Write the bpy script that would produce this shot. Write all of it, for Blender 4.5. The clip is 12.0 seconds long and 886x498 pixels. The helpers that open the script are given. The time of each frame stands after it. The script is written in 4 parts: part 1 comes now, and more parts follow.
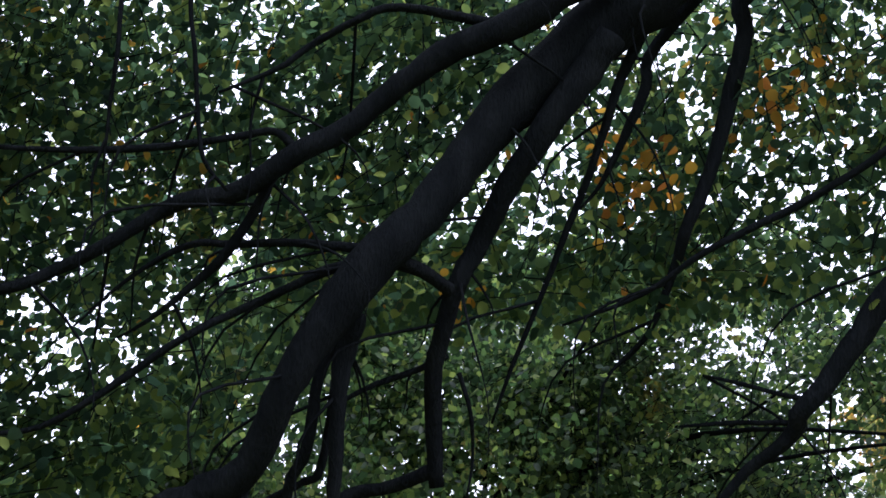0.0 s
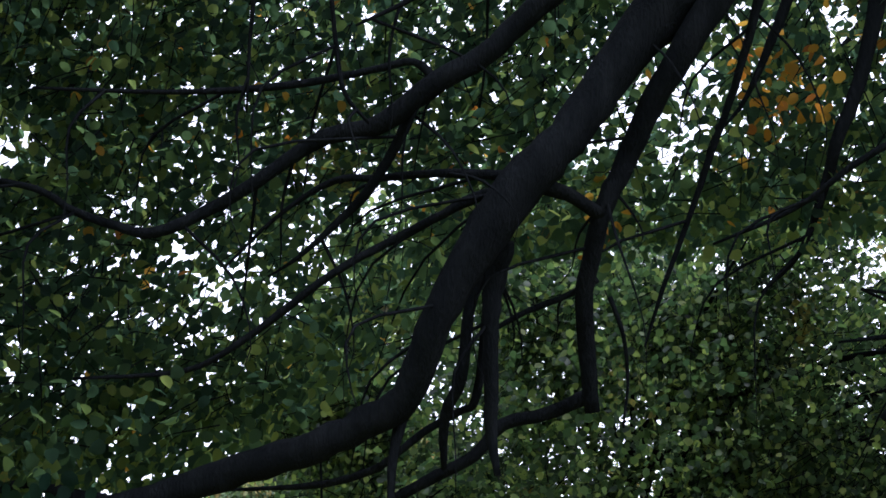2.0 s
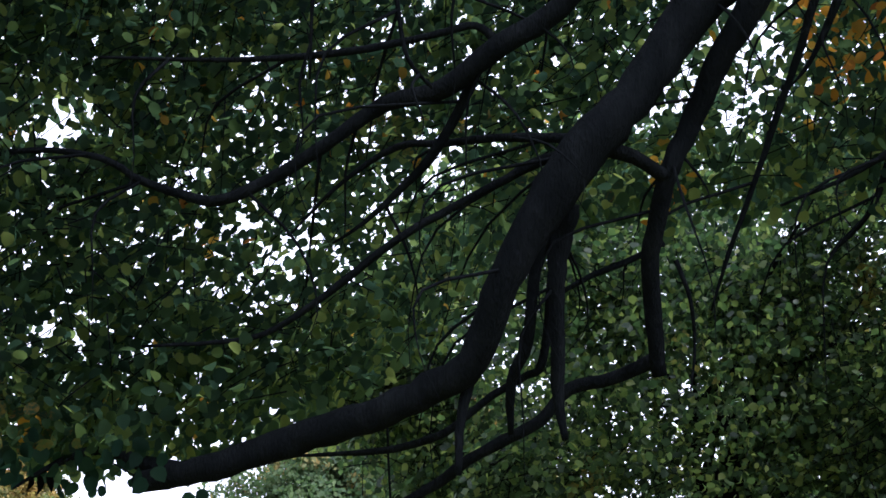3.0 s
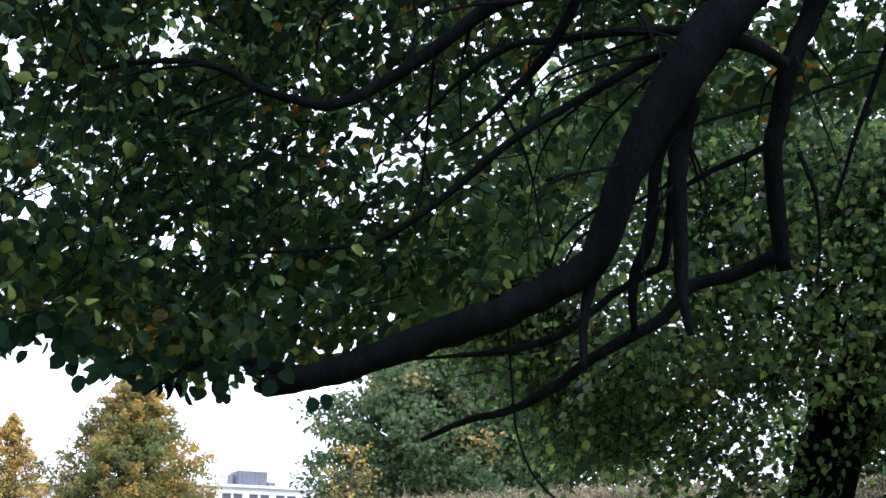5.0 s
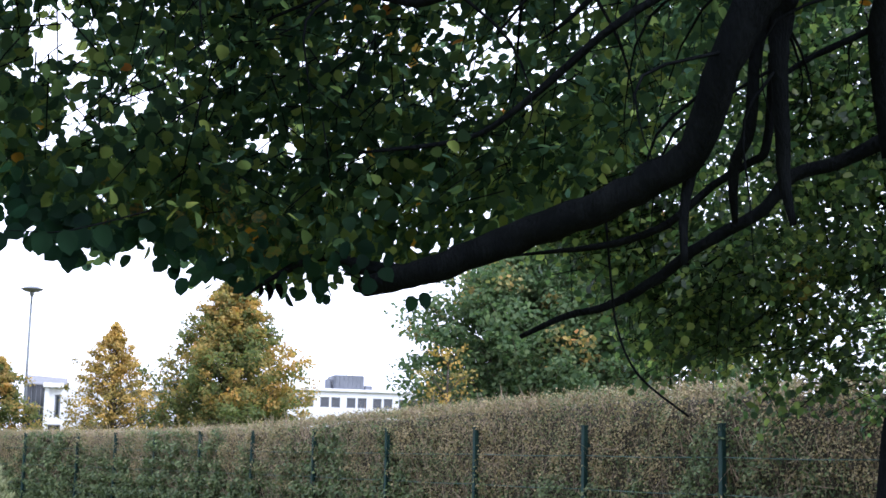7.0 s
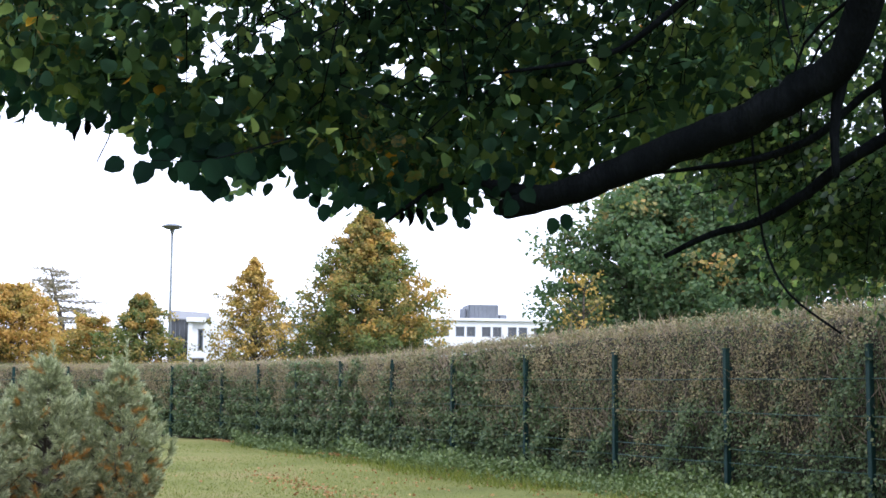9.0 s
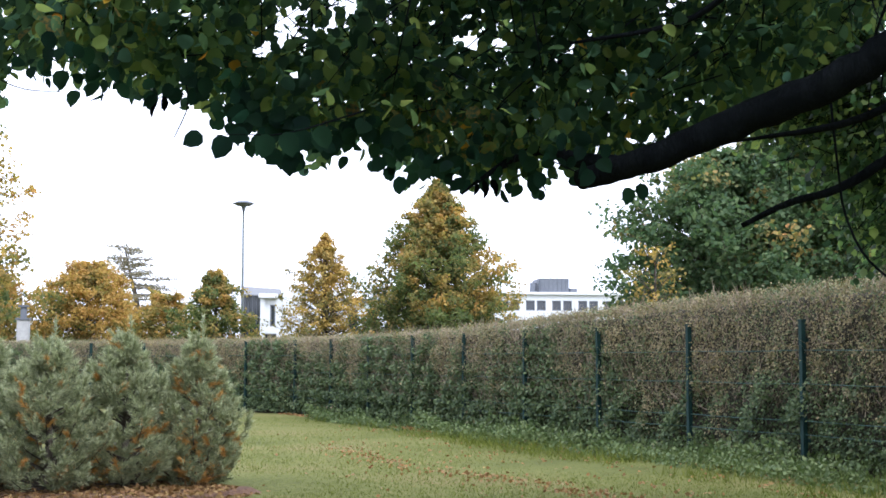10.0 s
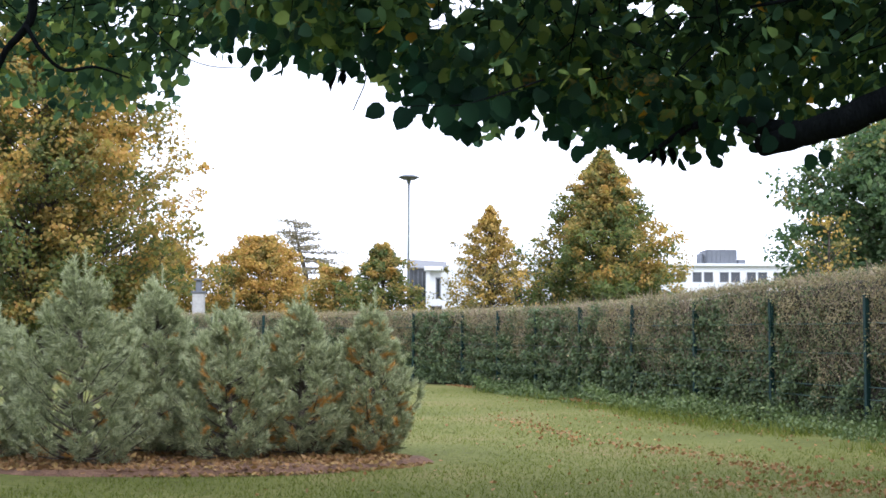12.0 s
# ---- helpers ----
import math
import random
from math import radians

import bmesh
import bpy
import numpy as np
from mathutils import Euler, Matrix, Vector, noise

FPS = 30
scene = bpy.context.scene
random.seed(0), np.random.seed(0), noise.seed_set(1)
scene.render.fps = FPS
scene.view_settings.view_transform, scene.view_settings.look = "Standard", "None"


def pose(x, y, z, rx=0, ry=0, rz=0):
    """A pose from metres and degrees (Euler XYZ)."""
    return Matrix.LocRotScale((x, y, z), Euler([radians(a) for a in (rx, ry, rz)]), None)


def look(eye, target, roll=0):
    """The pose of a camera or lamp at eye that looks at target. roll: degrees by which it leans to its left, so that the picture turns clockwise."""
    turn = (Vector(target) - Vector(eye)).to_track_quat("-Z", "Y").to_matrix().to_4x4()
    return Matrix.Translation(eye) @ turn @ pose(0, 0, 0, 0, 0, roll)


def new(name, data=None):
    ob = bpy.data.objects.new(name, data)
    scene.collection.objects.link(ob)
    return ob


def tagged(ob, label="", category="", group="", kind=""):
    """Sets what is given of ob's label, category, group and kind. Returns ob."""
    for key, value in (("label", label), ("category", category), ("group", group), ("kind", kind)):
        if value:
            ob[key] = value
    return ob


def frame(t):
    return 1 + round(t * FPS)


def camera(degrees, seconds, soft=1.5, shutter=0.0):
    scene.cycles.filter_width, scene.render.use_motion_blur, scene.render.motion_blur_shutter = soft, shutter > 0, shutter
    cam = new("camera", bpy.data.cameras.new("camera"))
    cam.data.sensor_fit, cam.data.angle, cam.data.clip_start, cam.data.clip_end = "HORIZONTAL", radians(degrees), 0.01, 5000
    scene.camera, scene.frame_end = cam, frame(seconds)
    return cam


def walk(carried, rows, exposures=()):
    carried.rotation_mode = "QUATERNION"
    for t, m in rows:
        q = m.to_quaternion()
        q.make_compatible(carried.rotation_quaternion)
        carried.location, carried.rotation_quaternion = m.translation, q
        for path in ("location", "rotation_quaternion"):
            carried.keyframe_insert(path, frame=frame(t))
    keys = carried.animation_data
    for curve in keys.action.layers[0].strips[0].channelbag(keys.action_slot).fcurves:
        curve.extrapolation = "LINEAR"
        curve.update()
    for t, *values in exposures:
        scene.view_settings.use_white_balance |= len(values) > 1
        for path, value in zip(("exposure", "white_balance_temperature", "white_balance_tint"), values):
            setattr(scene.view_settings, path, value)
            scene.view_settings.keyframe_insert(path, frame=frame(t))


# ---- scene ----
cam = camera(35.4, 12.0, soft=1.62)
PATH = [
    (0, (0.384, -0.135, 1.646), (1.332, 1.488, 2.328), 3.5),
    (0.5, (0.366, -0.107, 1.631), (1.289, 1.54, 2.292), 3.3),
    (1, (0.354, -0.081, 1.61), (1.243, 1.592, 2.249), 3.1),
    (1.5, (0.339, -0.037, 1.578), (1.189, 1.662, 2.203), 2.9),
    (2, (0.331, -0.01, 1.556), (1.138, 1.717, 2.16), 2.4),
    (2.5, (0.311, 0.017, 1.539), (1.09, 1.765, 2.118), 2.4),
    (3, (0.292, 0.038, 1.521), (1.036, 1.806, 2.085), 2.4),
    (5, (0.193, 0.145, 1.412), (0.83, 1.985, 1.867), 1.8),
    (5.5, (0.192, 0.16, 1.402), (0.8, 2.019, 1.822), 1.8),
    (6, (0.193, 0.171, 1.397), (0.768, 2.047, 1.785), 1.7),
    (6.5, (0.184, 0.177, 1.39), (0.736, 2.067, 1.74), 1.4),
    (8.5, (0.161, 0.254, 1.365), (0.558, 2.2, 1.604), 0.7),
    (9, (0.145, 0.264, 1.356), (0.49, 2.223, 1.569), 0.4),
    (9.5, (0.131, 0.273, 1.348), (0.43, 2.242, 1.534), 0.1),
    (10, (0.116, 0.272, 1.342), (0.363, 2.248, 1.518), 0.1),
    (10.5, (0.1, 0.279, 1.343), (0.298, 2.262, 1.52), 0.3),
    (11, (0.081, 0.277, 1.339), (0.222, 2.265, 1.509), 0.3),
    (11.5, (0.066, 0.275, 1.337), (0.146, 2.267, 1.496), 0.4),
    (12, (0.05, 0.27, 1.329), (0.063, 2.265, 1.465), 0.2),
]
walk(cam, [(t, look(eye, target, roll)) for t, eye, target, roll in PATH],
     [(0.0, 0.88, 5600, 22), (6.0, 0.77, 5500, 20), (9.0, 0.68, 5550, 15), (12.0, 0.6, 5650, 14)])

# ---- world and light: a bright overcast sky ----
SUN_ELEVATION, SUN_AZIMUTH = radians(48), radians(150)
world = bpy.data.worlds.new("overcast_sky")
scene.world = world
world.use_nodes = True
wn, wl = world.node_tree.nodes, world.node_tree.links
sky = wn.new("ShaderNodeTexSky")
sky.sky_type = "NISHITA"
sky.sun_disc = False
sky.sun_elevation, sky.sun_rotation = SUN_ELEVATION, SUN_AZIMUTH
sky.dust_density = 4.0
pale = wn.new("ShaderNodeHueSaturation")
pale.inputs["Saturation"].default_value = 0.12
cloud = wn.new("ShaderNodeMix")
cloud.data_type = "RGBA"
cloud.inputs[0].default_value = 0.6
cloud.inputs[7].default_value = (14.5, 14.6, 15.2, 1)
wl.new(sky.outputs[0], pale.inputs["Color"])
wl.new(pale.outputs[0], cloud.inputs[6])
wl.new(cloud.outputs[2], wn["Background"].inputs[0])
wn["Background"].inputs[1].default_value = 0.15
sun = new("sun", bpy.data.lights.new("sun", "SUN"))
sun.data.energy, sun.data.angle, sun.data.color = 1.5, radians(15), (1.0, 0.95, 0.86)
sun.matrix_world = look((0, 0, 30), (-30 * math.sin(SUN_AZIMUTH) / math.tan(SUN_ELEVATION), -30 * math.cos(SUN_AZIMUTH) / math.tan(SUN_ELEVATION), 0))

# ---- materials ----
def material(name, rough=0.7):
    m = bpy.data.materials.new(name)
    m.use_nodes = True
    p = m.node_tree.nodes["Principled BSDF"]
    p.inputs["Roughness"].default_value = rough
    return m, m.node_tree.nodes, m.node_tree.links, p


def ramp(n, stops):
    r = n.new("ShaderNodeValToRGB")
    while len(r.color_ramp.elements) < len(stops):
        r.color_ramp.elements.new(0.5)
    for e, (at, c) in zip(r.color_ramp.elements, stops):
        e.position, e.color = at, (*c, 1)
    return r


def noise_tex(n, l, scale, detail=6, coords="Object", stretch=None):
    t, c = n.new("ShaderNodeTexNoise"), n.new("ShaderNodeTexCoord")
    t.inputs["Scale"].default_value, t.inputs["Detail"].default_value = scale, detail
    out = c.outputs[coords]
    if stretch:
        mp = n.new("ShaderNodeMapping")
        mp.inputs["Scale"].default_value = stretch
        l.new(out, mp.inputs[0])
        out = mp.outputs[0]
    l.new(out, t.inputs["Vector"])
    return t


def surface(name, stops, scale, rough=0.8, bump=0.3, fine=8.0, stretch=None, metal=0.0, depth=0.02, gloss=0.4):
    """A surface of colours mixed by coarse and fine noise, with relief."""
    m, n, l, p = material(name, rough)
    a, b = noise_tex(n, l, scale, 5, stretch=stretch), noise_tex(n, l, scale * fine, 6, stretch=stretch)
    mix = n.new("ShaderNodeMix")
    mix.inputs[0].default_value = 0.45
    l.new(a.outputs[0], mix.inputs[2])
    l.new(b.outputs[0], mix.inputs[3])
    r = ramp(n, stops)
    l.new(mix.outputs[0], r.inputs[0])
    l.new(r.outputs[0], p.inputs["Base Color"])
    bm_ = n.new("ShaderNodeBump")
    bm_.inputs["Strength"].default_value, bm_.inputs["Distance"].default_value = bump, depth
    l.new(b.outputs[0], bm_.inputs["Height"])
    l.new(bm_.outputs[0], p.inputs["Normal"])
    p.inputs["Metallic"].default_value = metal
    p.inputs["Specular IOR Level"].default_value = gloss
    return m


def leaf_material(name, green, autumn, through_light=0.66, single=False, rough=0.5, gloss=0.25, shine=(1.02, 1.28, 0.8)):
    """Leaves: green shades by island, autumn shades by the leaf's own age; light shines through them."""
    m, n, l, p = material(name, rough)
    p.inputs["Specular IOR Level"].default_value = gloss
    if single:
        chance = n.new("ShaderNodeObjectInfo").outputs["Random"]
    else:
        chance = n.new("ShaderNodeNewGeometry").outputs["Random Per Island"]
    g = ramp(n, [(i / (len(green) - 1), c) for i, c in enumerate(green)])
    a = ramp(n, [(i / (len(autumn) - 1), c) for i, c in enumerate(autumn)])
    l.new(chance, g.inputs[0])
    l.new(chance, a.inputs[0])
    age = n.new("ShaderNodeAttribute")
    age.attribute_name = "age"
    mottle = noise_tex(n, l, 60, 4)
    add = n.new("ShaderNodeMath")
    add.operation = "MULTIPLY_ADD"
    l.new(mottle.outputs[0], add.inputs[0])
    add.inputs[1].default_value = 0.5
    l.new(age.outputs["Fac"], add.inputs[2])
    step = n.new("ShaderNodeMapRange")
    step.inputs[1].default_value, step.inputs[2].default_value = 0.6, 0.95
    l.new(add.outputs[0], step.inputs[0])
    mix = n.new("ShaderNodeMix")
    mix.data_type = "RGBA"
    l.new(step.outputs[0], mix.inputs[0])
    l.new(g.outputs[0], mix.inputs[6])
    l.new(a.outputs[0], mix.inputs[7])
    l.new(mix.outputs[2], p.inputs["Base Color"])
    tr = n.new("ShaderNodeBsdfTranslucent")
    warm = n.new("ShaderNodeMix")
    warm.data_type, warm.blend_type = "RGBA", "MULTIPLY"
    warm.inputs[0].default_value = 1.0
    warm.inputs[7].default_value = (*shine, 1)
    l.new(mix.outputs[2], warm.inputs[6])
    l.new(warm.outputs[2], tr.inputs[0])
    sh = n.new("ShaderNodeMixShader")
    sh.inputs[0].default_value = through_light
    l.new(p.outputs[0], sh.inputs[1])
    l.new(tr.outputs[0], sh.inputs[2])
    l.new(sh.outputs[0], n["Material Output"].inputs[0])
    return m


ORANGE = [(0.42, 0.17, 0.03), (0.45, 0.25, 0.04), (0.36, 0.22, 0.05), (0.3, 0.1, 0.03)]
GOLD = [(0.5, 0.29, 0.09), (0.45, 0.27, 0.09), (0.56, 0.37, 0.12), (0.42, 0.2, 0.075)]
M_LEAF = leaf_material("canopy_leaf", [(0.021, 0.043, 0.037), (0.029, 0.058, 0.047), (0.038, 0.073, 0.054), (0.052, 0.094, 0.058), (0.064, 0.11, 0.06), (0.092, 0.142, 0.06), (0.18, 0.22, 0.08)], ORANGE, 0.88, rough=0.6, gloss=0.1, shine=(2.0, 2.0, 1.4))
# darker copy of the canopy leaf, with the backlit fringe's shade in its colour
M_LEAF_SHADED = leaf_material("shaded_single_leaf", [(0.016, 0.036, 0.034), (0.022, 0.05, 0.042), (0.032, 0.068, 0.048)], ORANGE, 0.8, single=True, gloss=0.1, rough=0.6)
M_SHRUB = leaf_material("underwood_leaf", [(0.028, 0.052, 0.032), (0.05, 0.092, 0.05), (0.08, 0.14, 0.064), (0.15, 0.23, 0.088), (0.34, 0.4, 0.13)], [(0.45, 0.34, 0.09), (0.42, 0.27, 0.07), (0.42, 0.17, 0.05)], 0.6, rough=0.4, gloss=0.45, shine=(1.2, 1.35, 0.95))
M_GREEN = leaf_material("green_tree_leaf", [(0.055, 0.092, 0.05), (0.088, 0.13, 0.066), (0.14, 0.185, 0.085)], GOLD, 0.42, rough=0.7, gloss=0.06)
M_YELLOW = leaf_material("yellow_tree_leaf", [(0.13, 0.13, 0.05), (0.18, 0.16, 0.06), (0.25, 0.2, 0.065)], [(0.48, 0.3, 0.085), (0.42, 0.26, 0.075), (0.55, 0.38, 0.12)], 0.35, rough=0.7, gloss=0.08)
M_GOLD = leaf_material("golden_tree_leaf", [(0.085, 0.11, 0.052), (0.13, 0.155, 0.065), (0.195, 0.2, 0.075)], GOLD, 0.52, rough=0.7, gloss=0.08)
M_HEDGE = leaf_material("hedge_leaf", [(0.05, 0.078, 0.043), (0.085, 0.12, 0.056), (0.15, 0.19, 0.08), (0.072, 0.104, 0.051)], [(0.31, 0.245, 0.13), (0.26, 0.2, 0.11), (0.38, 0.305, 0.165), (0.23, 0.185, 0.1)], 0.15, gloss=0.15)
M_NEEDLE = leaf_material("pine_needle", [(0.2, 0.225, 0.13), (0.31, 0.335, 0.195), (0.53, 0.54, 0.325), (0.25, 0.275, 0.16)], [(0.55, 0.29, 0.07), (0.45, 0.26, 0.09)], 0.12)
M_GRASS = leaf_material("grass_blade", [(0.068, 0.084, 0.018), (0.118, 0.136, 0.027), (0.174, 0.18, 0.04), (0.094, 0.113, 0.023)], [(0.2, 0.155, 0.075), (0.155, 0.115, 0.055), (0.25, 0.2, 0.1)], 0.3, rough=0.9, gloss=0.02)
M_WEED = leaf_material("weed_leaf", [(0.068, 0.1, 0.037), (0.1, 0.137, 0.05), (0.155, 0.19, 0.07), (0.078, 0.117, 0.042)], GOLD, 0.2)
M_LITTER = leaf_material("fallen_leaf", [(0.22, 0.12, 0.055), (0.3, 0.17, 0.07), (0.2, 0.12, 0.06), (0.38, 0.26, 0.1)], [(0.3, 0.15, 0.06), (0.24, 0.13, 0.06)], 0.1, gloss=0.1)
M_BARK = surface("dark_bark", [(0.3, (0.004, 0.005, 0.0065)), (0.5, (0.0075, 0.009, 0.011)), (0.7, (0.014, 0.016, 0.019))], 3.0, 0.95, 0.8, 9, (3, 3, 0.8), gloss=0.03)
M_CEDAR = leaf_material("cedar_needle", [(0.16, 0.15, 0.1), (0.22, 0.19, 0.13), (0.27, 0.22, 0.16)], GOLD, 0.2, rough=0.8, gloss=0.05)
M_BARK_FAR = surface("grey_brown_bark", [(0.3, (0.05, 0.04, 0.03)), (0.7, (0.12, 0.1, 0.08))], 4.0, 0.9, 0.5)
# hedge core coloured dark, so that gaps between the leaves look shaded
M_CORE = surface("shaded_hedge_core", [(0.3, (0.025, 0.028, 0.02)), (0.5, (0.05, 0.046, 0.034)), (0.7, (0.1, 0.085, 0.06))], 9.0, 0.95, 0.9, 5, gloss=0.1)
M_TWIG = surface("dry_hedge_twig", [(0.3, (0.16, 0.12, 0.08)), (0.7, (0.3, 0.24, 0.17))], 5.0, 0.9, 0.3)
M_LAWN = surface("lawn", [(0.34, (0.068, 0.076, 0.022)), (0.45, (0.103, 0.112, 0.03)), (0.53, (0.132, 0.134, 0.04)), (0.62, (0.17, 0.14, 0.06))], 0.35, 0.95, 0.8, 40, depth=0.03, gloss=0.1)
M_MULCH = surface("bark_mulch", [(0.3, (0.05, 0.028, 0.018)), (0.5, (0.13, 0.07, 0.042)), (0.7, (0.22, 0.13, 0.08))], 6.0, 0.95, 1.0, 7)
M_FENCE = surface("green_coated_steel", [(0.3, (0.008, 0.026, 0.024)), (0.7, (0.015, 0.042, 0.038))], 8.0, 0.6, 0.1, gloss=0.2)
M_WIRE = surface("faded_green_wire", [(0.3, (0.05, 0.1, 0.092)), (0.7, (0.085, 0.15, 0.135))], 8.0, 0.6, 0.1, gloss=0.2)
M_WHITE = surface("white_render", [(0.3, (0.52, 0.53, 0.54)), (0.5, (0.6, 0.61, 0.615)), (0.7, (0.66, 0.665, 0.66))], 0.5, 0.85, 0.1, 20)
M_STONE = surface("weathered_pale_stone", [(0.3, (0.26, 0.26, 0.25)), (0.5, (0.34, 0.335, 0.32)), (0.7, (0.42, 0.41, 0.39))], 2.0, 0.9, 0.3, 9)
M_GREY = surface("grey_cladding", [(0.3, (0.1, 0.11, 0.13)), (0.7, (0.15, 0.16, 0.18))], 0.6, 0.6, 0.1, 12)
M_ROOF = surface("pale_roof_metal", [(0.3, (0.16, 0.165, 0.17)), (0.7, (0.22, 0.22, 0.225))], 0.7, 0.85, 0.1, 10, gloss=0.1)
M_STEEL = surface("weathered_mast_steel", [(0.3, (0.1, 0.115, 0.115)), (0.7, (0.16, 0.175, 0.175))], 2.0, 0.5, 0.1, metal=0.4)
M_GLASS, _n, _l, _p = material("window_glass", 0.08)
_p.inputs["Base Color"].default_value = (0.03, 0.035, 0.04, 1)
_p.inputs["Specular IOR Level"].default_value = 0.6

# ---- building tools ----
RNG = np.random.default_rng(7)


def link(name, me, mat, parent=None, label="", kind=""):
    me.materials.append(mat)
    ob = new(name, me)
    if parent:
        ob.parent = parent
    return tagged(ob, label, kind=kind)


def part(name, bm, mat, parent=None, label="", kind="", smooth=False):
    me = bpy.data.meshes.new(name)
    bm.to_mesh(me)
    bm.free()
    if smooth:
        me.shade_smooth()
    return link(name, me, mat, parent, label, kind)


def mesh_from(name, verts, tris, ages=None):
    """A mesh from arrays of corners and triangles."""
    me = bpy.data.meshes.new(name)
    verts, tris = np.asarray(verts, np.float32), np.asarray(tris, np.int32)
    me.vertices.add(len(verts))
    me.vertices.foreach_set("co", verts.ravel())
    me.loops.add(tris.size)
    me.loops.foreach_set("vertex_index", tris.ravel())
    me.polygons.add(len(tris))
    me.polygons.foreach_set("loop_start", np.arange(0, tris.size, 3, dtype=np.int32))
    me.update(calc_edges=True)
    if ages is not None:
        at = me.attributes.new("age", "FLOAT", "FACE")
        at.data.foreach_set("value", np.asarray(ages, np.float32))
    return me


def box(bm, lo, hi, bevel=0.0):
    r = bmesh.ops.create_cube(bm, size=1.0, matrix=Matrix.Translation([(a + b) / 2 for a, b in zip(lo, hi)]) @ Matrix.Diagonal([b - a for a, b in zip(lo, hi)] + [1]))
    if bevel:
        bmesh.ops.bevel(bm, geom=list({e for v in r["verts"] for e in v.link_edges}), offset=bevel, segments=2, affect="EDGES")
    return bm


def unit(v):
    return v / np.maximum(np.linalg.norm(v, axis=-1, keepdims=True), 1e-9)


# leaf outlines: x across, y along, z the fold
ROUND_LEAF = (np.array([(0, 0, 0), (0.31, 0.12, 0.05), (0.42, 0.38, 0.08), (0.32, 0.72, 0.05), (0, 0.99, -0.08), (-0.3, 0.74, 0.05), (-0.41, 0.4, 0.08), (-0.32, 0.13, 0.05)]),
              np.array([(0, i, i + 1) for i in range(1, 7)]))
OVAL_LEAF = (np.array([(0, 0, 0), (0.33, 0.22, 0.05), (0.4, 0.55, 0.07), (0, 1, -0.05), (-0.4, 0.55, 0.07), (-0.33, 0.22, 0.05)]), np.array([(0, 1, 2), (0, 2, 3), (0, 3, 4), (0, 4, 5)]))
FOLDED_LEAF = (np.array([(0, 0, 0), (0.36, 0.45, 0.08), (0, 1, 0), (-0.36, 0.45, 0.08)]), np.array([(0, 1, 2), (0, 2, 3)]))
BLADE = (np.array([(-0.5, 0, 0), (0.5, 0, 0), (0, 1, 0)]), np.array([(0, 1, 2)]))


def leaves(name, shape, at, along, size, width, age, mat, parent=None, label="", kind="stuff", face=None):
    """One mesh of many leaves: where each begins, which way it points, its length and how wide it is for that length."""
    pts, tris = shape
    n = len(at)
    y = unit(np.asarray(along))
    x = unit(np.cross(y, RNG.normal(size=(n, 3)) if face is None else face))
    z = np.cross(x, y)
    size = np.broadcast_to(size, n)[:, None, None]
    width = np.broadcast_to(width, n)[:, None, None]
    v = at[:, None] + size * (pts[None, :, :1] * x[:, None] * width + pts[None, :, 1:2] * y[:, None] + pts[None, :, 2:] * z[:, None])
    f = tris[None] + (np.arange(n) * len(pts))[:, None, None]
    ages = np.repeat(np.broadcast_to(age, n), len(tris))
    return link(name, mesh_from(name, v.reshape(-1, 3), f.reshape(-1, 3), ages), mat, parent, label, kind)


def smooth_path(points, steps=4):
    p = np.array(points, float)
    q = np.vstack([2 * p[0] - p[1], p, 2 * p[-1] - p[-2]])
    out = []
    for i in range(1, len(q) - 2):
        for t in np.arange(steps) / steps:
            a, b, c, d = q[i - 1:i + 3]
            out.append(0.5 * (2 * b + (c - a) * t + (2 * a - 5 * b + 4 * c - d) * t * t + (3 * b - a - 3 * c + d) * t ** 3))
    return np.array(out + [p[-1]])


def tubes(name, paths, mat, parent=None, label="", kind="", sides=8, rough=0.0):
    """Tapered round limbs along paths of (x, y, z, radius), closed at their ends, in one mesh."""
    vs, fs, base = [], [], 0
    ang = np.linspace(0, 2 * np.pi, sides, endpoint=False)
    for p in paths:
        c, r = p[:, :3], np.maximum(p[:, 3], 0.0012)
        d = unit(np.gradient(c, axis=0))
        ref = np.array([0.3, 0.9, 0.2]) if abs(d[0] @ np.array([0.31, 0.93, 0.2])) < 0.9 else np.array([1.0, 0, 0])
        a = unit(np.cross(d, ref))
        b = np.cross(d, a)
        rr = r[:, None] * (1 + rough * RNG.normal(size=(len(p), sides)))
        ring = c[:, None] + rr[..., None] * (np.cos(ang)[None, :, None] * a[:, None] + np.sin(ang)[None, :, None] * b[:, None])
        vs += [ring.reshape(-1, 3), c[:1], c[-1:]]
        k = len(p)
        i, j = np.meshgrid(np.arange(k - 1), np.arange(sides), indexing="ij")
        q0, q1 = base + i * sides + j, base + i * sides + (j + 1) % sides
        fs += [np.stack([q0, q1, q1 + sides], -1).reshape(-1, 3), np.stack([q0, q1 + sides, q0 + sides], -1).reshape(-1, 3)]
        jj = np.arange(sides)
        s, e = base + k * sides, base + k * sides + 1
        fs += [np.stack([np.full(sides, s), base + (jj + 1) % sides, base + jj], -1), np.stack([np.full(sides, e), base + (k - 1) * sides + jj, base + (k - 1) * sides + (jj + 1) % sides], -1)]
        base += k * sides + 2
    me = mesh_from(name, np.vstack(vs), np.vstack(fs))
    if sides > 4:
        me.shade_smooth()
    return link(name, me, mat, parent, label, kind)


def thing(name, label, category, at=(0, 0, 0), group="", kind=""):
    ob = new(name)
    ob.location = at
    return tagged(ob, label, category, group, kind)


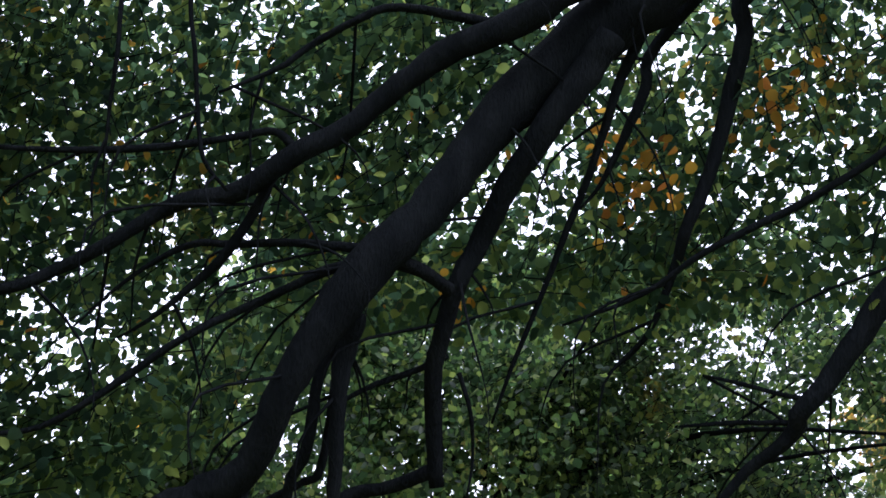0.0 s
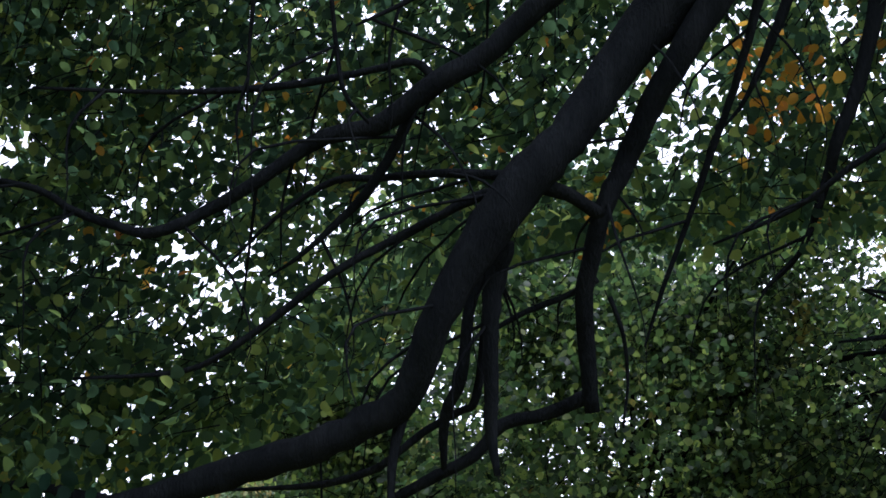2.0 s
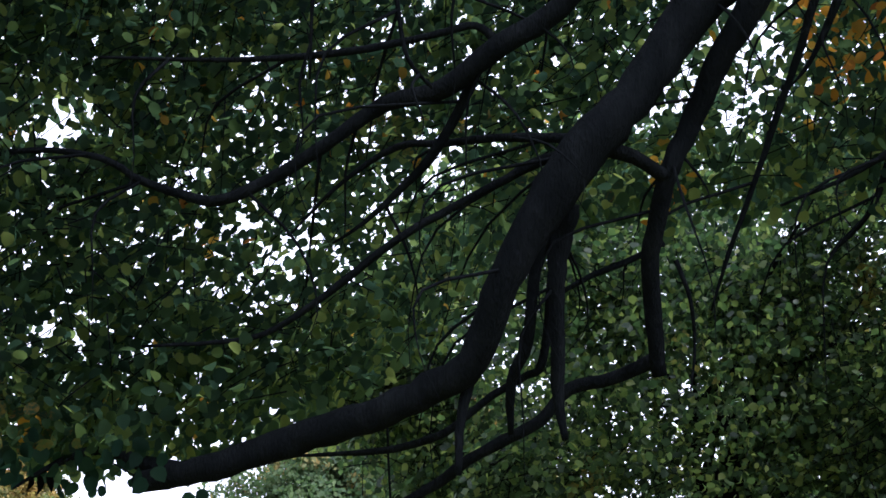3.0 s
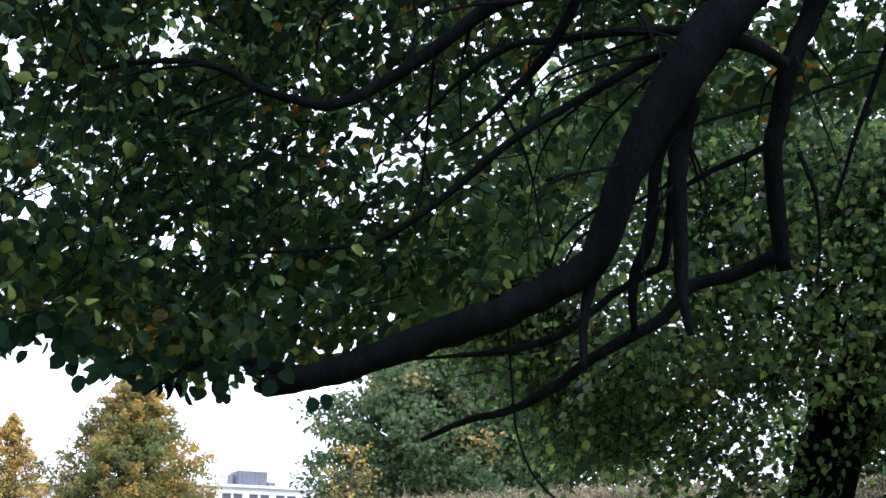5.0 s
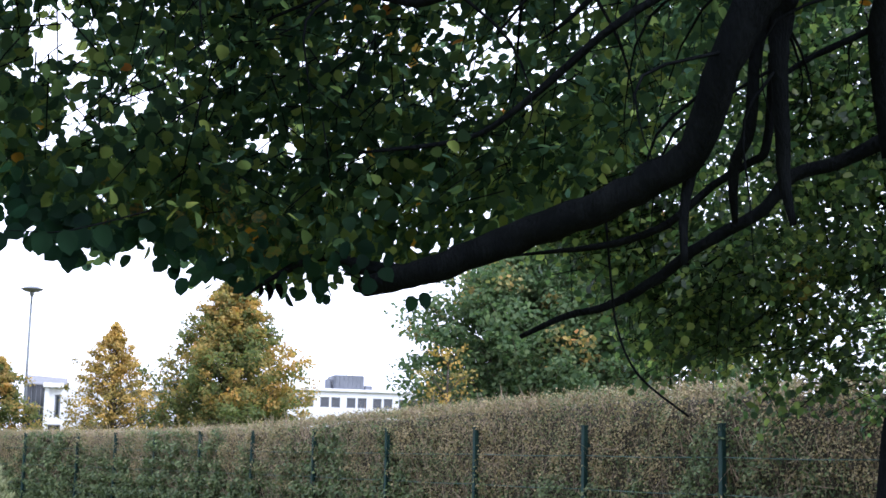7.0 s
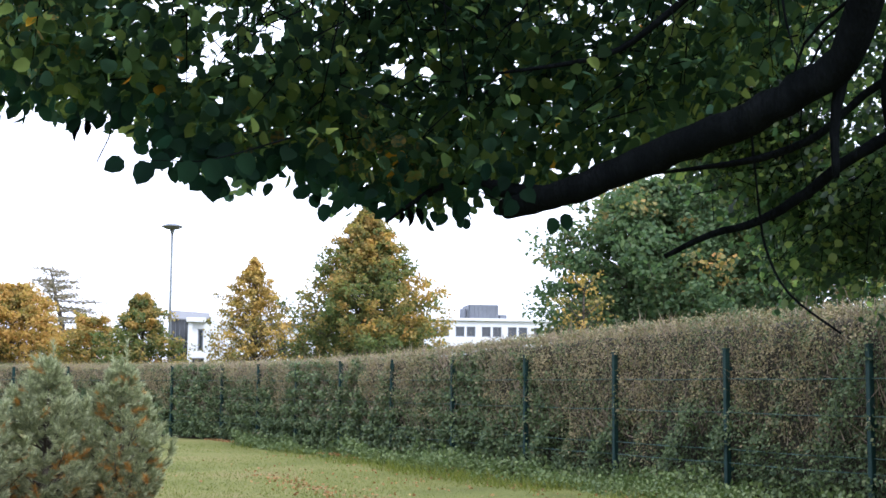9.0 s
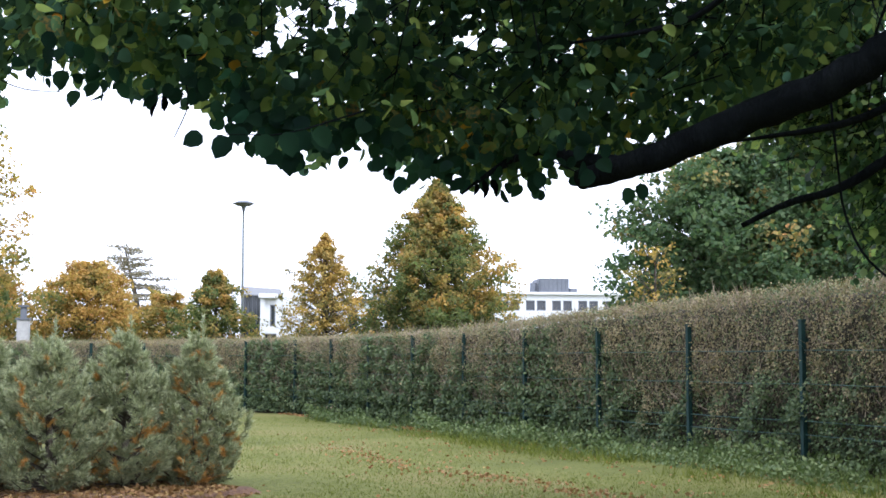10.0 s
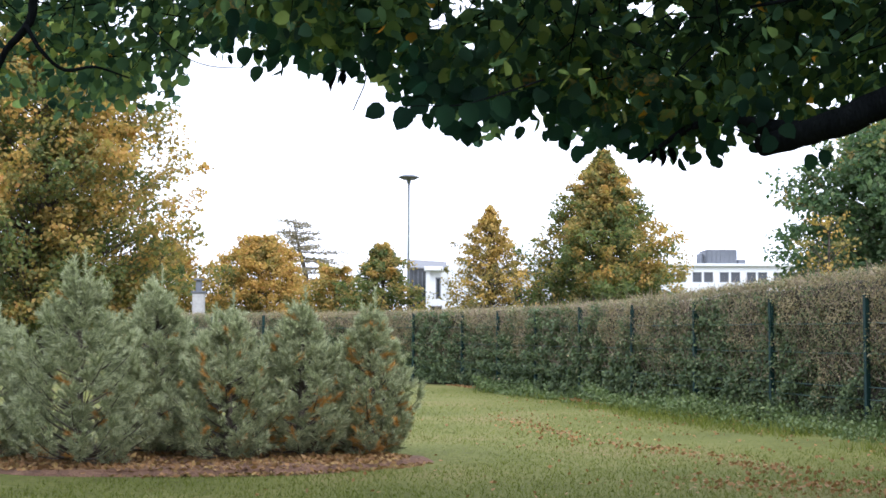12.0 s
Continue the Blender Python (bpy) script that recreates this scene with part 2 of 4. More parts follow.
def field(p, scale, seed=0.0):
    """Smooth noise about 0 at many places."""
    out = np.zeros(len(p))
    for i, (fx, fy, fz, ph) in enumerate(np.random.default_rng(int(11 + seed)).normal(size=(9, 4))):
        out += np.sin((p[:, 0] * fx + p[:, 1] * fy + p[:, 2] * fz) / scale * 2.2 + ph * 9)
    return out / 3.0


def ground_z(x, y):
    return 0.007 * np.clip(y, -20, 60)

# ---- ground ----
xs = np.concatenate([[-2500, -600, -150, -60], np.arange(-30, 31, 1.0), [60, 150, 600, 2500]])
ys = np.concatenate([[-2500, -600, -150, -60], np.arange(-20, 61, 1.0), [100, 200, 600, 2500]])
gx, gy = np.meshgrid(xs, ys, indexing="ij")
gp = np.stack([gx.ravel(), gy.ravel(), np.zeros(gx.size)], -1)
gp[:, 2] = ground_z(gp[:, 0], gp[:, 1]) + np.where(np.abs(gp).max(1) < 40, 0.035 * field(gp, 4.0), 0)
nx, ny = gx.shape
i, j = np.meshgrid(np.arange(nx - 1), np.arange(ny - 1), indexing="ij")
q = (i * ny + j).ravel()
ground_tris = np.vstack([np.stack([q, q + ny, q + ny + 1], -1), np.stack([q, q + ny + 1, q + 1], -1)])
ground_me = mesh_from("ground", gp, ground_tris)
ground_me.shade_smooth()
tagged(link("ground", ground_me, M_LAWN), "mown green lawn reaching to the horizon", "lawn", kind="structure")

# ---- the spreading tree ----
spreading_tree = thing("spreading_tree", "large spreading tree with dark drooping limbs and green leaves turning orange", "tree", (7.6, 3.3, 0))
TREE_AT = Vector((7.6, 3.3, 0))
BOUGHS = []


def limb(kind, points):
    p = smooth_path(points)
    BOUGHS.append(p)
    shifted = p - np.array([*TREE_AT, 0])
    shifted[:, :3] += 0.004 * RNG.normal(size=(len(p), 3)) * np.minimum(p[:, 3:] / 0.08, 1)
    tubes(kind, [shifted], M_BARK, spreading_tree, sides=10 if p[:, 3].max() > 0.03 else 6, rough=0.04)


limb("trunk", [(7.6, 3.3, -0.1, 0.62), (7.55, 3.3, 0.5, 0.46), (7.5, 3.35, 2.0, 0.4), (7.4, 3.4, 4.0, 0.36), (7.4, 3.45, 6.2, 0.3), (7.7, 3.6, 8.0, 0.2), (7.9, 3.7, 9.5, 0.08)])
limb("limb", [(7.35, 3.45, 6.1, 0.24), (5.6, 4.2, 6.05, 0.2), (4.59, 4.57, 5.63, 0.182), (4.35, 4.77, 5.35, 0.176), (4.12, 4.96, 5.09, 0.161), (3.8, 5.11, 4.71, 0.131), (3.6, 5.18, 4.4, 0.111), (3.44, 5.22, 4.11, 0.103), (3.24, 5.27, 3.85, 0.108), (3.07, 5.36, 3.58, 0.107), (2.95, 5.42, 3.33, 0.085), (2.87, 5.51, 3.09, 0.077), (2.84, 5.69, 2.82, 0.077), (2.7, 5.86, 2.7, 0.078), (2.48, 6.05, 2.58, 0.077), (2.22, 6.35, 2.48, 0.076), (1.95, 6.53, 2.36, 0.068), (1.75, 6.68, 2.31, 0.061), (1.6, 6.81, 2.27, 0.052)])
limb("limb", [(4.16, 4.8, 5.07, 0.087), (4.07, 4.87, 4.88, 0.086), (3.92, 4.98, 4.57, 0.073), (3.82, 5.16, 4.28, 0.061), (3.77, 5.32, 4.01, 0.053), (3.68, 5.37, 3.77, 0.049), (3.69, 5.48, 3.57, 0.047), (3.71, 5.58, 3.37, 0.046), (3.78, 5.66, 3.16, 0.045), (3.85, 5.73, 2.87, 0.037)])
limb("branch", [(3.2, 5.3, 3.82, 0.045), (3.46, 5.32, 3.8, 0.035), (3.68, 5.37, 3.75, 0.036)])
limb("branch", [(3.91, 5.8, 2.99, 0.04), (3.74, 5.97, 2.89, 0.034), (3.55, 6.08, 2.83, 0.034), (3.43, 6.15, 2.67, 0.031), (3.29, 6.28, 2.57, 0.03), (3.16, 6.4, 2.48, 0.028), (3.05, 6.56, 2.36, 0.027), (2.88, 6.74, 2.24, 0.022), (2.7, 6.92, 2.19, 0.018), (2.51, 7.09, 2.09, 0.013)])
limb("branch", [(3.22, 5.52, 3.57, 0.066), (3.22, 5.58, 3.43, 0.056), (3.21, 5.59, 3.21, 0.042), (3.24, 5.63, 2.96, 0.037), (3.27, 5.67, 2.71, 0.029), (3.3, 5.65, 2.5, 0.016)])
limb("branch", [(3.18, 5.6, 3.51, 0.037), (3.12, 5.64, 3.27, 0.029), (3.14, 5.74, 2.95, 0.029), (3.12, 5.86, 2.79, 0.027), (3.17, 5.95, 2.55, 0.015)])
limb("branch", [(3.24, 5.69, 3.3, 0.024), (3.23, 5.75, 2.88, 0.021), (3.18, 5.83, 2.81, 0.019), (3.06, 5.95, 2.72, 0.019), (2.89, 6.08, 2.55, 0.019), (2.69, 6.28, 2.47, 0.018), (2.47, 6.47, 2.45, 0.011), (2.29, 6.64, 2.44, 0.006)])
limb("branch", [(2.87, 5.76, 2.78, 0.031), (2.83, 5.78, 2.56, 0.023), (2.83, 5.78, 2.31, 0.015)])
limb("limb", [(4.35, 4.7, 5.5, 0.1), (3.88, 4.76, 5.24, 0.086), (3.7, 4.88, 5.05, 0.079), (3.43, 5.05, 4.88, 0.067), (3.22, 5.23, 4.68, 0.058), (3.02, 5.39, 4.44, 0.055), (2.83, 5.47, 4.3, 0.054), (2.64, 5.66, 4.11, 0.049), (2.41, 5.8, 4.04, 0.041), (2.29, 5.89, 3.95, 0.036), (2.13, 5.94, 3.8, 0.033), (1.95, 6.09, 3.67, 0.03), (1.72, 6.15, 3.53, 0.027), (1.58, 6.36, 3.6, 0.023), (1.4, 6.44, 3.66, 0.02), (1.2, 6.47, 3.75, 0.017), (0.9, 6.61, 3.78, 0.014), (0.46, 6.74, 3.67, 0.007)])
limb("branch", [(2.82, 5.48, 4.3, 0.027), (2.72, 5.52, 4.39, 0.02), (2.53, 5.6, 4.33, 0.019), (2.14, 5.73, 4.21, 0.019), (1.66, 5.86, 4.12, 0.013), (1.07, 5.95, 4.04, 0.007)])
limb("branch", [(3.32, 5.39, 3.88, 0.032), (3.08, 5.57, 3.91, 0.024), (2.91, 5.77, 3.94, 0.021), (2.74, 5.95, 3.94, 0.02), (2.54, 6.03, 3.91, 0.018), (2.32, 6.21, 3.73, 0.011), (2.13, 6.38, 3.48, 0.006)])
limb("branch", [(3.15, 5.38, 3.77, 0.037), (3.06, 5.48, 3.76, 0.027), (2.91, 5.65, 3.67, 0.022), (2.77, 5.83, 3.58, 0.02), (2.53, 5.92, 3.41, 0.019), (2.34, 6.09, 3.22, 0.019), (2.19, 6.24, 3.08, 0.017), (1.98, 6.4, 2.95, 0.013), (1.51, 6.6, 2.89, 0.007)])
limb("branch", [(2.79, 5.6, 4.3, 0.033), (2.76, 5.73, 4.09, 0.026), (2.68, 5.87, 3.86, 0.025), (2.6, 6.01, 3.73, 0.021), (2.44, 6.17, 3.54, 0.011), (2.34, 6.31, 3.46, 0.006)])
limb("branch", [(5.7, 4.15, 6.0, 0.06), (5.11, 4.77, 5.67, 0.052), (5.07, 4.8, 5.4, 0.048), (5.02, 4.85, 5.07, 0.047), (4.93, 4.93, 4.58, 0.039), (4.84, 5.01, 4.27, 0.034), (4.86, 5.13, 4.09, 0.027), (4.82, 5.3, 3.75, 0.015), (4.72, 5.5, 3.56, 0.007)])
limb("branch", [(7.3, 3.4, 5.3, 0.05), (6.5, 3.6, 5.1, 0.04), (5.55, 3.97, 4.69, 0.024), (5.29, 4.29, 4.46, 0.02), (5.09, 4.5, 4.29, 0.02), (4.93, 4.66, 4.18, 0.02), (4.75, 4.83, 4.04, 0.017), (4.6, 5.08, 3.87, 0.013), (4.29, 5.32, 3.7, 0.007)])
limb("limb", [(7.35, 3.35, 4.9, 0.13), (6.6, 3.6, 4.85, 0.11), (5.83, 3.94, 4.54, 0.09), (5.62, 4.21, 4.07, 0.074), (5.47, 4.39, 3.76, 0.064), (5.34, 4.53, 3.48, 0.055), (5.24, 4.63, 3.31, 0.051), (5.27, 4.75, 3.2, 0.04), (5.19, 4.97, 3.05, 0.029), (5.08, 5.06, 2.88, 0.02)])
limb("twig", [(5.26, 4.69, 3.26, 0.017), (5.16, 4.85, 3.27, 0.013), (5.11, 5.04, 3.29, 0.013), (4.94, 5.19, 3.27, 0.006)])
limb("twig", [(5.26, 4.61, 3.36, 0.016), (5.19, 4.76, 3.41, 0.012), (5.11, 4.91, 3.47, 0.012), (5.03, 5.11, 3.54, 0.006)])
limb("twig", [(4.5, 4.75, 5.5, 0.04), (4.41, 4.98, 5.07, 0.03), (4.34, 5.03, 4.78, 0.025), (4.33, 5.17, 4.5, 0.021), (4.29, 5.33, 4.17, 0.018), (4.25, 5.47, 3.86, 0.015), (4.2, 5.63, 3.52, 0.012), (4.18, 5.76, 3.25, 0.006)])
limb("twig", [(4.9, 4.5, 5.8, 0.04), (4.66, 5.04, 5.3, 0.034), (4.61, 5.07, 5.04, 0.031), (4.55, 5.13, 4.81, 0.026), (4.5, 5.29, 4.53, 0.014), (4.41, 5.36, 4.37, 0.006)])
limb("twig", [(3.65, 4.97, 5.03, 0.03), (3.13, 5.11, 5.02, 0.022), (2.94, 5.2, 4.92, 0.019), (2.8, 5.38, 4.82, 0.018), (2.66, 5.44, 4.67, 0.014), (2.42, 5.53, 4.51, 0.007)])
limb("twig", [(2.35, 5.2, 5.6, 0.015), (2.22, 5.49, 5.02, 0.012), (2.26, 5.48, 4.66, 0.011), (2.34, 5.56, 4.4, 0.011), (2.39, 5.54, 4.16, 0.011), (2.54, 5.59, 4.06, 0.008)])
limb("twig", [(1.95, 5.4, 5.5, 0.015), (1.92, 5.59, 4.96, 0.012), (1.93, 5.58, 4.6, 0.011), (1.96, 5.68, 4.36, 0.009), (2.0, 5.77, 4.06, 0.005)])
limb("twig", [(2.74, 6.48, 2.64, 0.006), (2.8, 6.56, 2.35, 0.006), (2.87, 6.64, 2.1, 0.006), (2.97, 6.6, 1.87, 0.006), (3.23, 6.59, 1.68, 0.006)])
limb("twig", [(3.77, 5.55, 3.49, 0.015), (3.63, 5.63, 3.4, 0.017), (3.47, 5.72, 3.32, 0.015), (3.28, 5.82, 3.19, 0.011)])
limb("twig", [(3.87, 5.6, 3.43, 0.014), (3.93, 5.57, 3.23, 0.011), (4.0, 5.64, 3.03, 0.008), (3.98, 5.65, 2.8, 0.006)])
limb("branch", [(1.76, 6.74, 2.34, 0.042), (1.59, 6.83, 2.37, 0.039), (1.48, 6.85, 2.41, 0.034), (1.37, 6.82, 2.4, 0.028), (1.25, 6.79, 2.35, 0.021), (1.1, 6.76, 2.25, 0.01), (1.01, 6.72, 2.18, 0.004)])
limb("limb", [(0.2, 5.6, 5.2, 0.05), (-1.0, 6.0, 3.9, 0.04), (-1.5, 6.11, 3.08, 0.026), (-1.65, 6.14, 2.87, 0.022), (-1.69, 6.16, 2.7, 0.019), (-1.79, 6.17, 2.58, 0.015), (-1.84, 6.17, 2.46, 0.01), (-1.93, 6.17, 2.35, 0.006)])
limb("branch", [(-1.7, 6.15, 2.68, 0.012), (-1.62, 6.12, 2.56, 0.01), (-1.53, 6.15, 2.49, 0.008), (-1.41, 6.18, 2.51, 0.006), (-1.27, 6.22, 2.47, 0.004)])

# lower edge of the crown: bearing from the lawn's edge in degrees, height at 6.4 m
EDGE_BEARING = [-24, -13.6, -10.8, -10.2, -8.7, -6.8, -5.4, -3.5, -1.6, -0.7, 0.3, 1.5, 3.4, 4.5, 5.8, 8, 9.5, 10.9, 13, 15.5, 19, 25, 30, 62]
EDGE_HEIGHT = [2.37, 2.37, 2.4, 2.68, 2.64, 2.62, 2.55, 2.55, 2.49, 2.42, 2.31, 2.28, 2.3, 2.33, 2.23, 2.17, 2.21, 2.18, 2.22, 2.27, 2.42, 2.9, 3.45, 3.7]
# openings in the crown, aimed at the camera: centre and radius
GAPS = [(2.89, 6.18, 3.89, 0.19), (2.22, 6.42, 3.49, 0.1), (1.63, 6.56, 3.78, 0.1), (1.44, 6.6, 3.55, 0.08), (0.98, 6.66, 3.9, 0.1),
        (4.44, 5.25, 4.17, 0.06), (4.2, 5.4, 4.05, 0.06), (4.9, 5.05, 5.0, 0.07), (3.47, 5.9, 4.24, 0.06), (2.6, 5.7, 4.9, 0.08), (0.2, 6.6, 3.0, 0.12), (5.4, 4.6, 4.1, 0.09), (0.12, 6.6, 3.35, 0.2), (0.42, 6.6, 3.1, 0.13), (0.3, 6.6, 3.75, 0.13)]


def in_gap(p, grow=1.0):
    """Whether places lie in the openings, cones that all narrow towards the camera's place."""
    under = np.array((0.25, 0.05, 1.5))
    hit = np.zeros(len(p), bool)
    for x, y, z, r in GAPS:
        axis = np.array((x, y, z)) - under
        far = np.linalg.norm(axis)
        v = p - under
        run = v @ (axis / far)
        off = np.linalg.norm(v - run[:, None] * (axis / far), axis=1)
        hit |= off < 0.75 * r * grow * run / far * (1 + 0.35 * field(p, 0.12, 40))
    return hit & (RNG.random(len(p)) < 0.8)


def crown_points(n):
    """Places for sprays of leaves in the drooping skirt of the crown."""
    out = []
    while sum(map(len, out)) < n:
        a = RNG.uniform(-24, 62, n)
        # the limbs hang on the inner side of the leaves
        inner = np.interp(a, [-24, -11, -8, 3, 9, 16, 62], [8.2, 7.6, 6.0, 5.8, 6.4, 6.65, 6.8])
        r = inner + (np.interp(a, [-24, -11, -8], [10.8, 10.2, 8.6]) - inner) * RNG.random(n)
        low = 1.36 + (np.interp(a, EDGE_BEARING, EDGE_HEIGHT) - 1.36) * r / 6.4
        z = low + 0.14 + (6.8 - low) * RNG.random(n)
        p = np.stack([0.1 + r * np.sin(np.radians(a)), 0.3 + r * np.cos(np.radians(a)), z], -1)
        thick = np.interp(a, [-24, -10, 4, 9, 15, 22, 30, 37, 42, 62], [0.6, 0.6, 0.82, 0.92, 0.78, 0.36, 0.34, 0.36, 0.32, 0.29]) + 0.16 * (z > 4.2) * (a < 36) + 0.13 * field(p, 0.8) + 0.3 * np.exp(-(z - low) / 0.35)
        slope = (z - 1.4) / r
        thick += np.where((a > 12) & (a < 33) & (slope < 0.29), 0.2, 0)
        thick *= np.where((a > 38) & (slope > 0.25), 0.87, 1)
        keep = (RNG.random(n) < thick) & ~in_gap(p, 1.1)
        out.append(p[keep])
    return np.vstack(out)[:n]


def sprays(centres, count, reach, droop):
    """Leaf bases and directions on drooping sprays about the centres, and the sprays' twigs."""
    n = len(centres)
    d = RNG.normal(size=(n, 3)) * (1, 1, 0.5) + (-0.35, 0.5, -droop)
    d = unit(d)
    side = unit(np.cross(d, RNG.normal(size=(n, 3)) * (0.5, 0.5, 1) + (0, 0, 0.5)))
    t = (np.arange(count) + 0.5) / count
    length = reach * RNG.uniform(0.6, 1.3, n)
    at = centres[:, None] + (t[None, :, None] - 0.5) * length[:, None, None] * d[:, None] + np.array([0, 0, -0.12]) * (t ** 2)[None, :, None]
    sgn = np.where(np.arange(count) % 2, 1.0, -1.0)
    along = d[:, None] * 0.6 + side[:, None] * sgn[None, :, None] * 0.9 + RNG.normal(size=(n, count, 3)) * 0.45 + np.array([0, 0, -0.45])
    jitter = RNG.normal(size=at.shape) * 0.025
    stems = [np.column_stack([c + (np.linspace(-0.6, 0.45, 3)[:, None] * l * k + np.array([0, 0, -0.12]) * np.array([[0], [0.2], [0.9]])), [0.005, 0.004, 0.002]]) for c, k, l in zip(centres, d, length)]
    return (at + jitter).reshape(-1, 3), along.reshape(-1, 3), stems


AUTUMN_SPOTS = [(1.78, 6.0, 4.75, 0.36), (1.98, 6.3, 4.1, 0.32), (4.7, 5.2, 4.7, 0.35), (5.2, 4.7, 5.0, 0.35), (4.0, 5.7, 3.95, 0.2), (3.5, 6.15, 2.78, 0.25), (3.65, 6.4, 3.0, 0.28), (1.1, 6.9, 2.5, 0.08), (2.2, 6.2, 3.3, 0.12)]


def age_of(p, base=0.028):
    age = np.clip(0.17 + 0.1 * field(p, 1.2, 3) + RNG.normal(size=len(p)) * 0.05, 0, 0.45)
    for x, y, z, r in AUTUMN_SPOTS:
        near = ((p - (x, y, z)) ** 2).sum(1) < r ** 2
        age = np.where(near & (RNG.random(len(p)) < 0.62), 0.9, age)
    return np.where(RNG.random(len(p)) < base * 0.35 * np.clip((p[:, 2] - 2.4) / 2, 0.1, 1), 0.9, age)


def edge_points(n):
    """Places for the thick fringe of sprays along the crown's lower edge."""
    a = RNG.uniform(-9.5, 17, n)
    r = RNG.uniform(5.9, 7.6, n)
    low = 1.36 + (np.interp(a, EDGE_BEARING, EDGE_HEIGHT) - 1.36) * r / 6.4
    p = np.stack([0.1 + r * np.sin(np.radians(a)), 0.3 + r * np.cos(np.radians(a)), low + 0.16 + 0.5 * RNG.random(n) ** 1.3], -1)
    return p[RNG.random(n) < 0.6 + 0.6 * field(p, 0.35, 50)]


skirt = np.vstack([crown_points(8700), edge_points(400)])
at, along, stems = sprays(skirt, 10, 0.5, 0.5)
ends = np.array([s[-1, :3] for s in stems])
low_ = 1.36 + (np.interp(np.degrees(np.arctan2(ends[:, 0] - 0.1, ends[:, 1] - 0.3)), EDGE_BEARING, EDGE_HEIGHT) - 1.36) * np.hypot(ends[:, 0] - 0.1, ends[:, 1] - 0.3) / 6.4
stems = [s for s, e, l in zip(stems, ends, low_) if e[2] > l + 0.15][:5000]
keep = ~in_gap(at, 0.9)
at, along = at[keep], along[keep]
# the nearest leaves of the lower edge are single leaves; the rest of the crown is one mass
bearing = np.degrees(np.arctan2(at[:, 0] - 0.1, at[:, 1] - 0.3))
rng_ = np.hypot(at[:, 0] - 0.1, at[:, 1] - 0.3)
above = at[:, 2] - (1.36 + (np.interp(bearing, EDGE_BEARING, EDGE_HEIGHT) - 1.36) * rng_ / 6.4)
# none hangs out below the edge
keep = above > 0.035 + 0.12 * np.clip(field(at, 0.13, 51), -0.7, 1.5) + 0.05 * RNG.random(len(at))
at, along, bearing, rng_, above = at[keep], along[keep], bearing[keep], rng_[keep], above[keep]
along = np.where((above < 0.3)[:, None], along * (0.8, 0.8, 0.7) + (0, 0, -0.4), along)
order = np.argsort(above + 0.15 * np.maximum(0, rng_ - 6) + np.where((bearing > -13) & (bearing < 15), 0, 5))
edge, rest = order[:300], order[300:]
root = np.array(TREE_AT)
leaves("foliage", ROUND_LEAF, at[rest] - root, along[rest], RNG.uniform(0.055, 0.088, len(rest)), RNG.uniform(0.85, 1.1, len(rest)), age_of(at[rest]), M_LEAF, spreading_tree)
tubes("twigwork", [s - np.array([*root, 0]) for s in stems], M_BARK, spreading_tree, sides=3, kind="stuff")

# fine twigs that hang from the upper limbs
hang = []
for p in BOUGHS[1:]:
    for k in range(len(p) // 7):
        s = p[RNG.integers(len(p))]
        if s[2] < 3.0 or s[0] < 0.2:
            continue
        l = RNG.uniform(0.3, 1.0)
        dx, dy = RNG.normal(size=2) * 0.4 + (-0.1, 0.1)
        hang.append(smooth_path([(s[0], s[1], s[2], 0.009), (s[0] + dx * l, s[1] + dy * l, s[2] - 0.3 * l, 0.007), (s[0] + dx * l * 1.2 + 0.05, s[1] + dy * l * 1.6, s[2] - 0.7 * l, 0.003), (s[0] + dx * l * 0.9, s[1] + dy * l * 1.8, s[2] - l, 0.0015)], 3) - np.array([*root, 0]))
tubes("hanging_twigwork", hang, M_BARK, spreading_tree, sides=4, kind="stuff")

# unseen rest of the round crown, added for shade: its top, and its skirt to the sides and behind
n = 72000
az, h = RNG.uniform(0, 2 * np.pi, n), RNG.random(n)
r = 10.6 * np.sqrt(1 - (0.97 * h) ** 2.2) * (1 + 0.06 * np.sin(az * 5) + 0.04 * np.sin(az * 11 + h * 6)) + RNG.normal(size=n) * 0.35
up = np.stack([7.6 + r * np.cos(az), 3.3 + r * np.sin(az), 2.5 + 0.25 * np.sin(az * 7) + 8.2 * h + RNG.normal(size=n) * 0.3], -1)
turn_ = np.degrees(np.arctan2(up[:, 0] - 0.1, up[:, 1] - 0.3))
rise = np.degrees(np.arctan2(up[:, 2] - 1.4, np.hypot(up[:, 0] - 0.1, up[:, 1] - 0.3)))
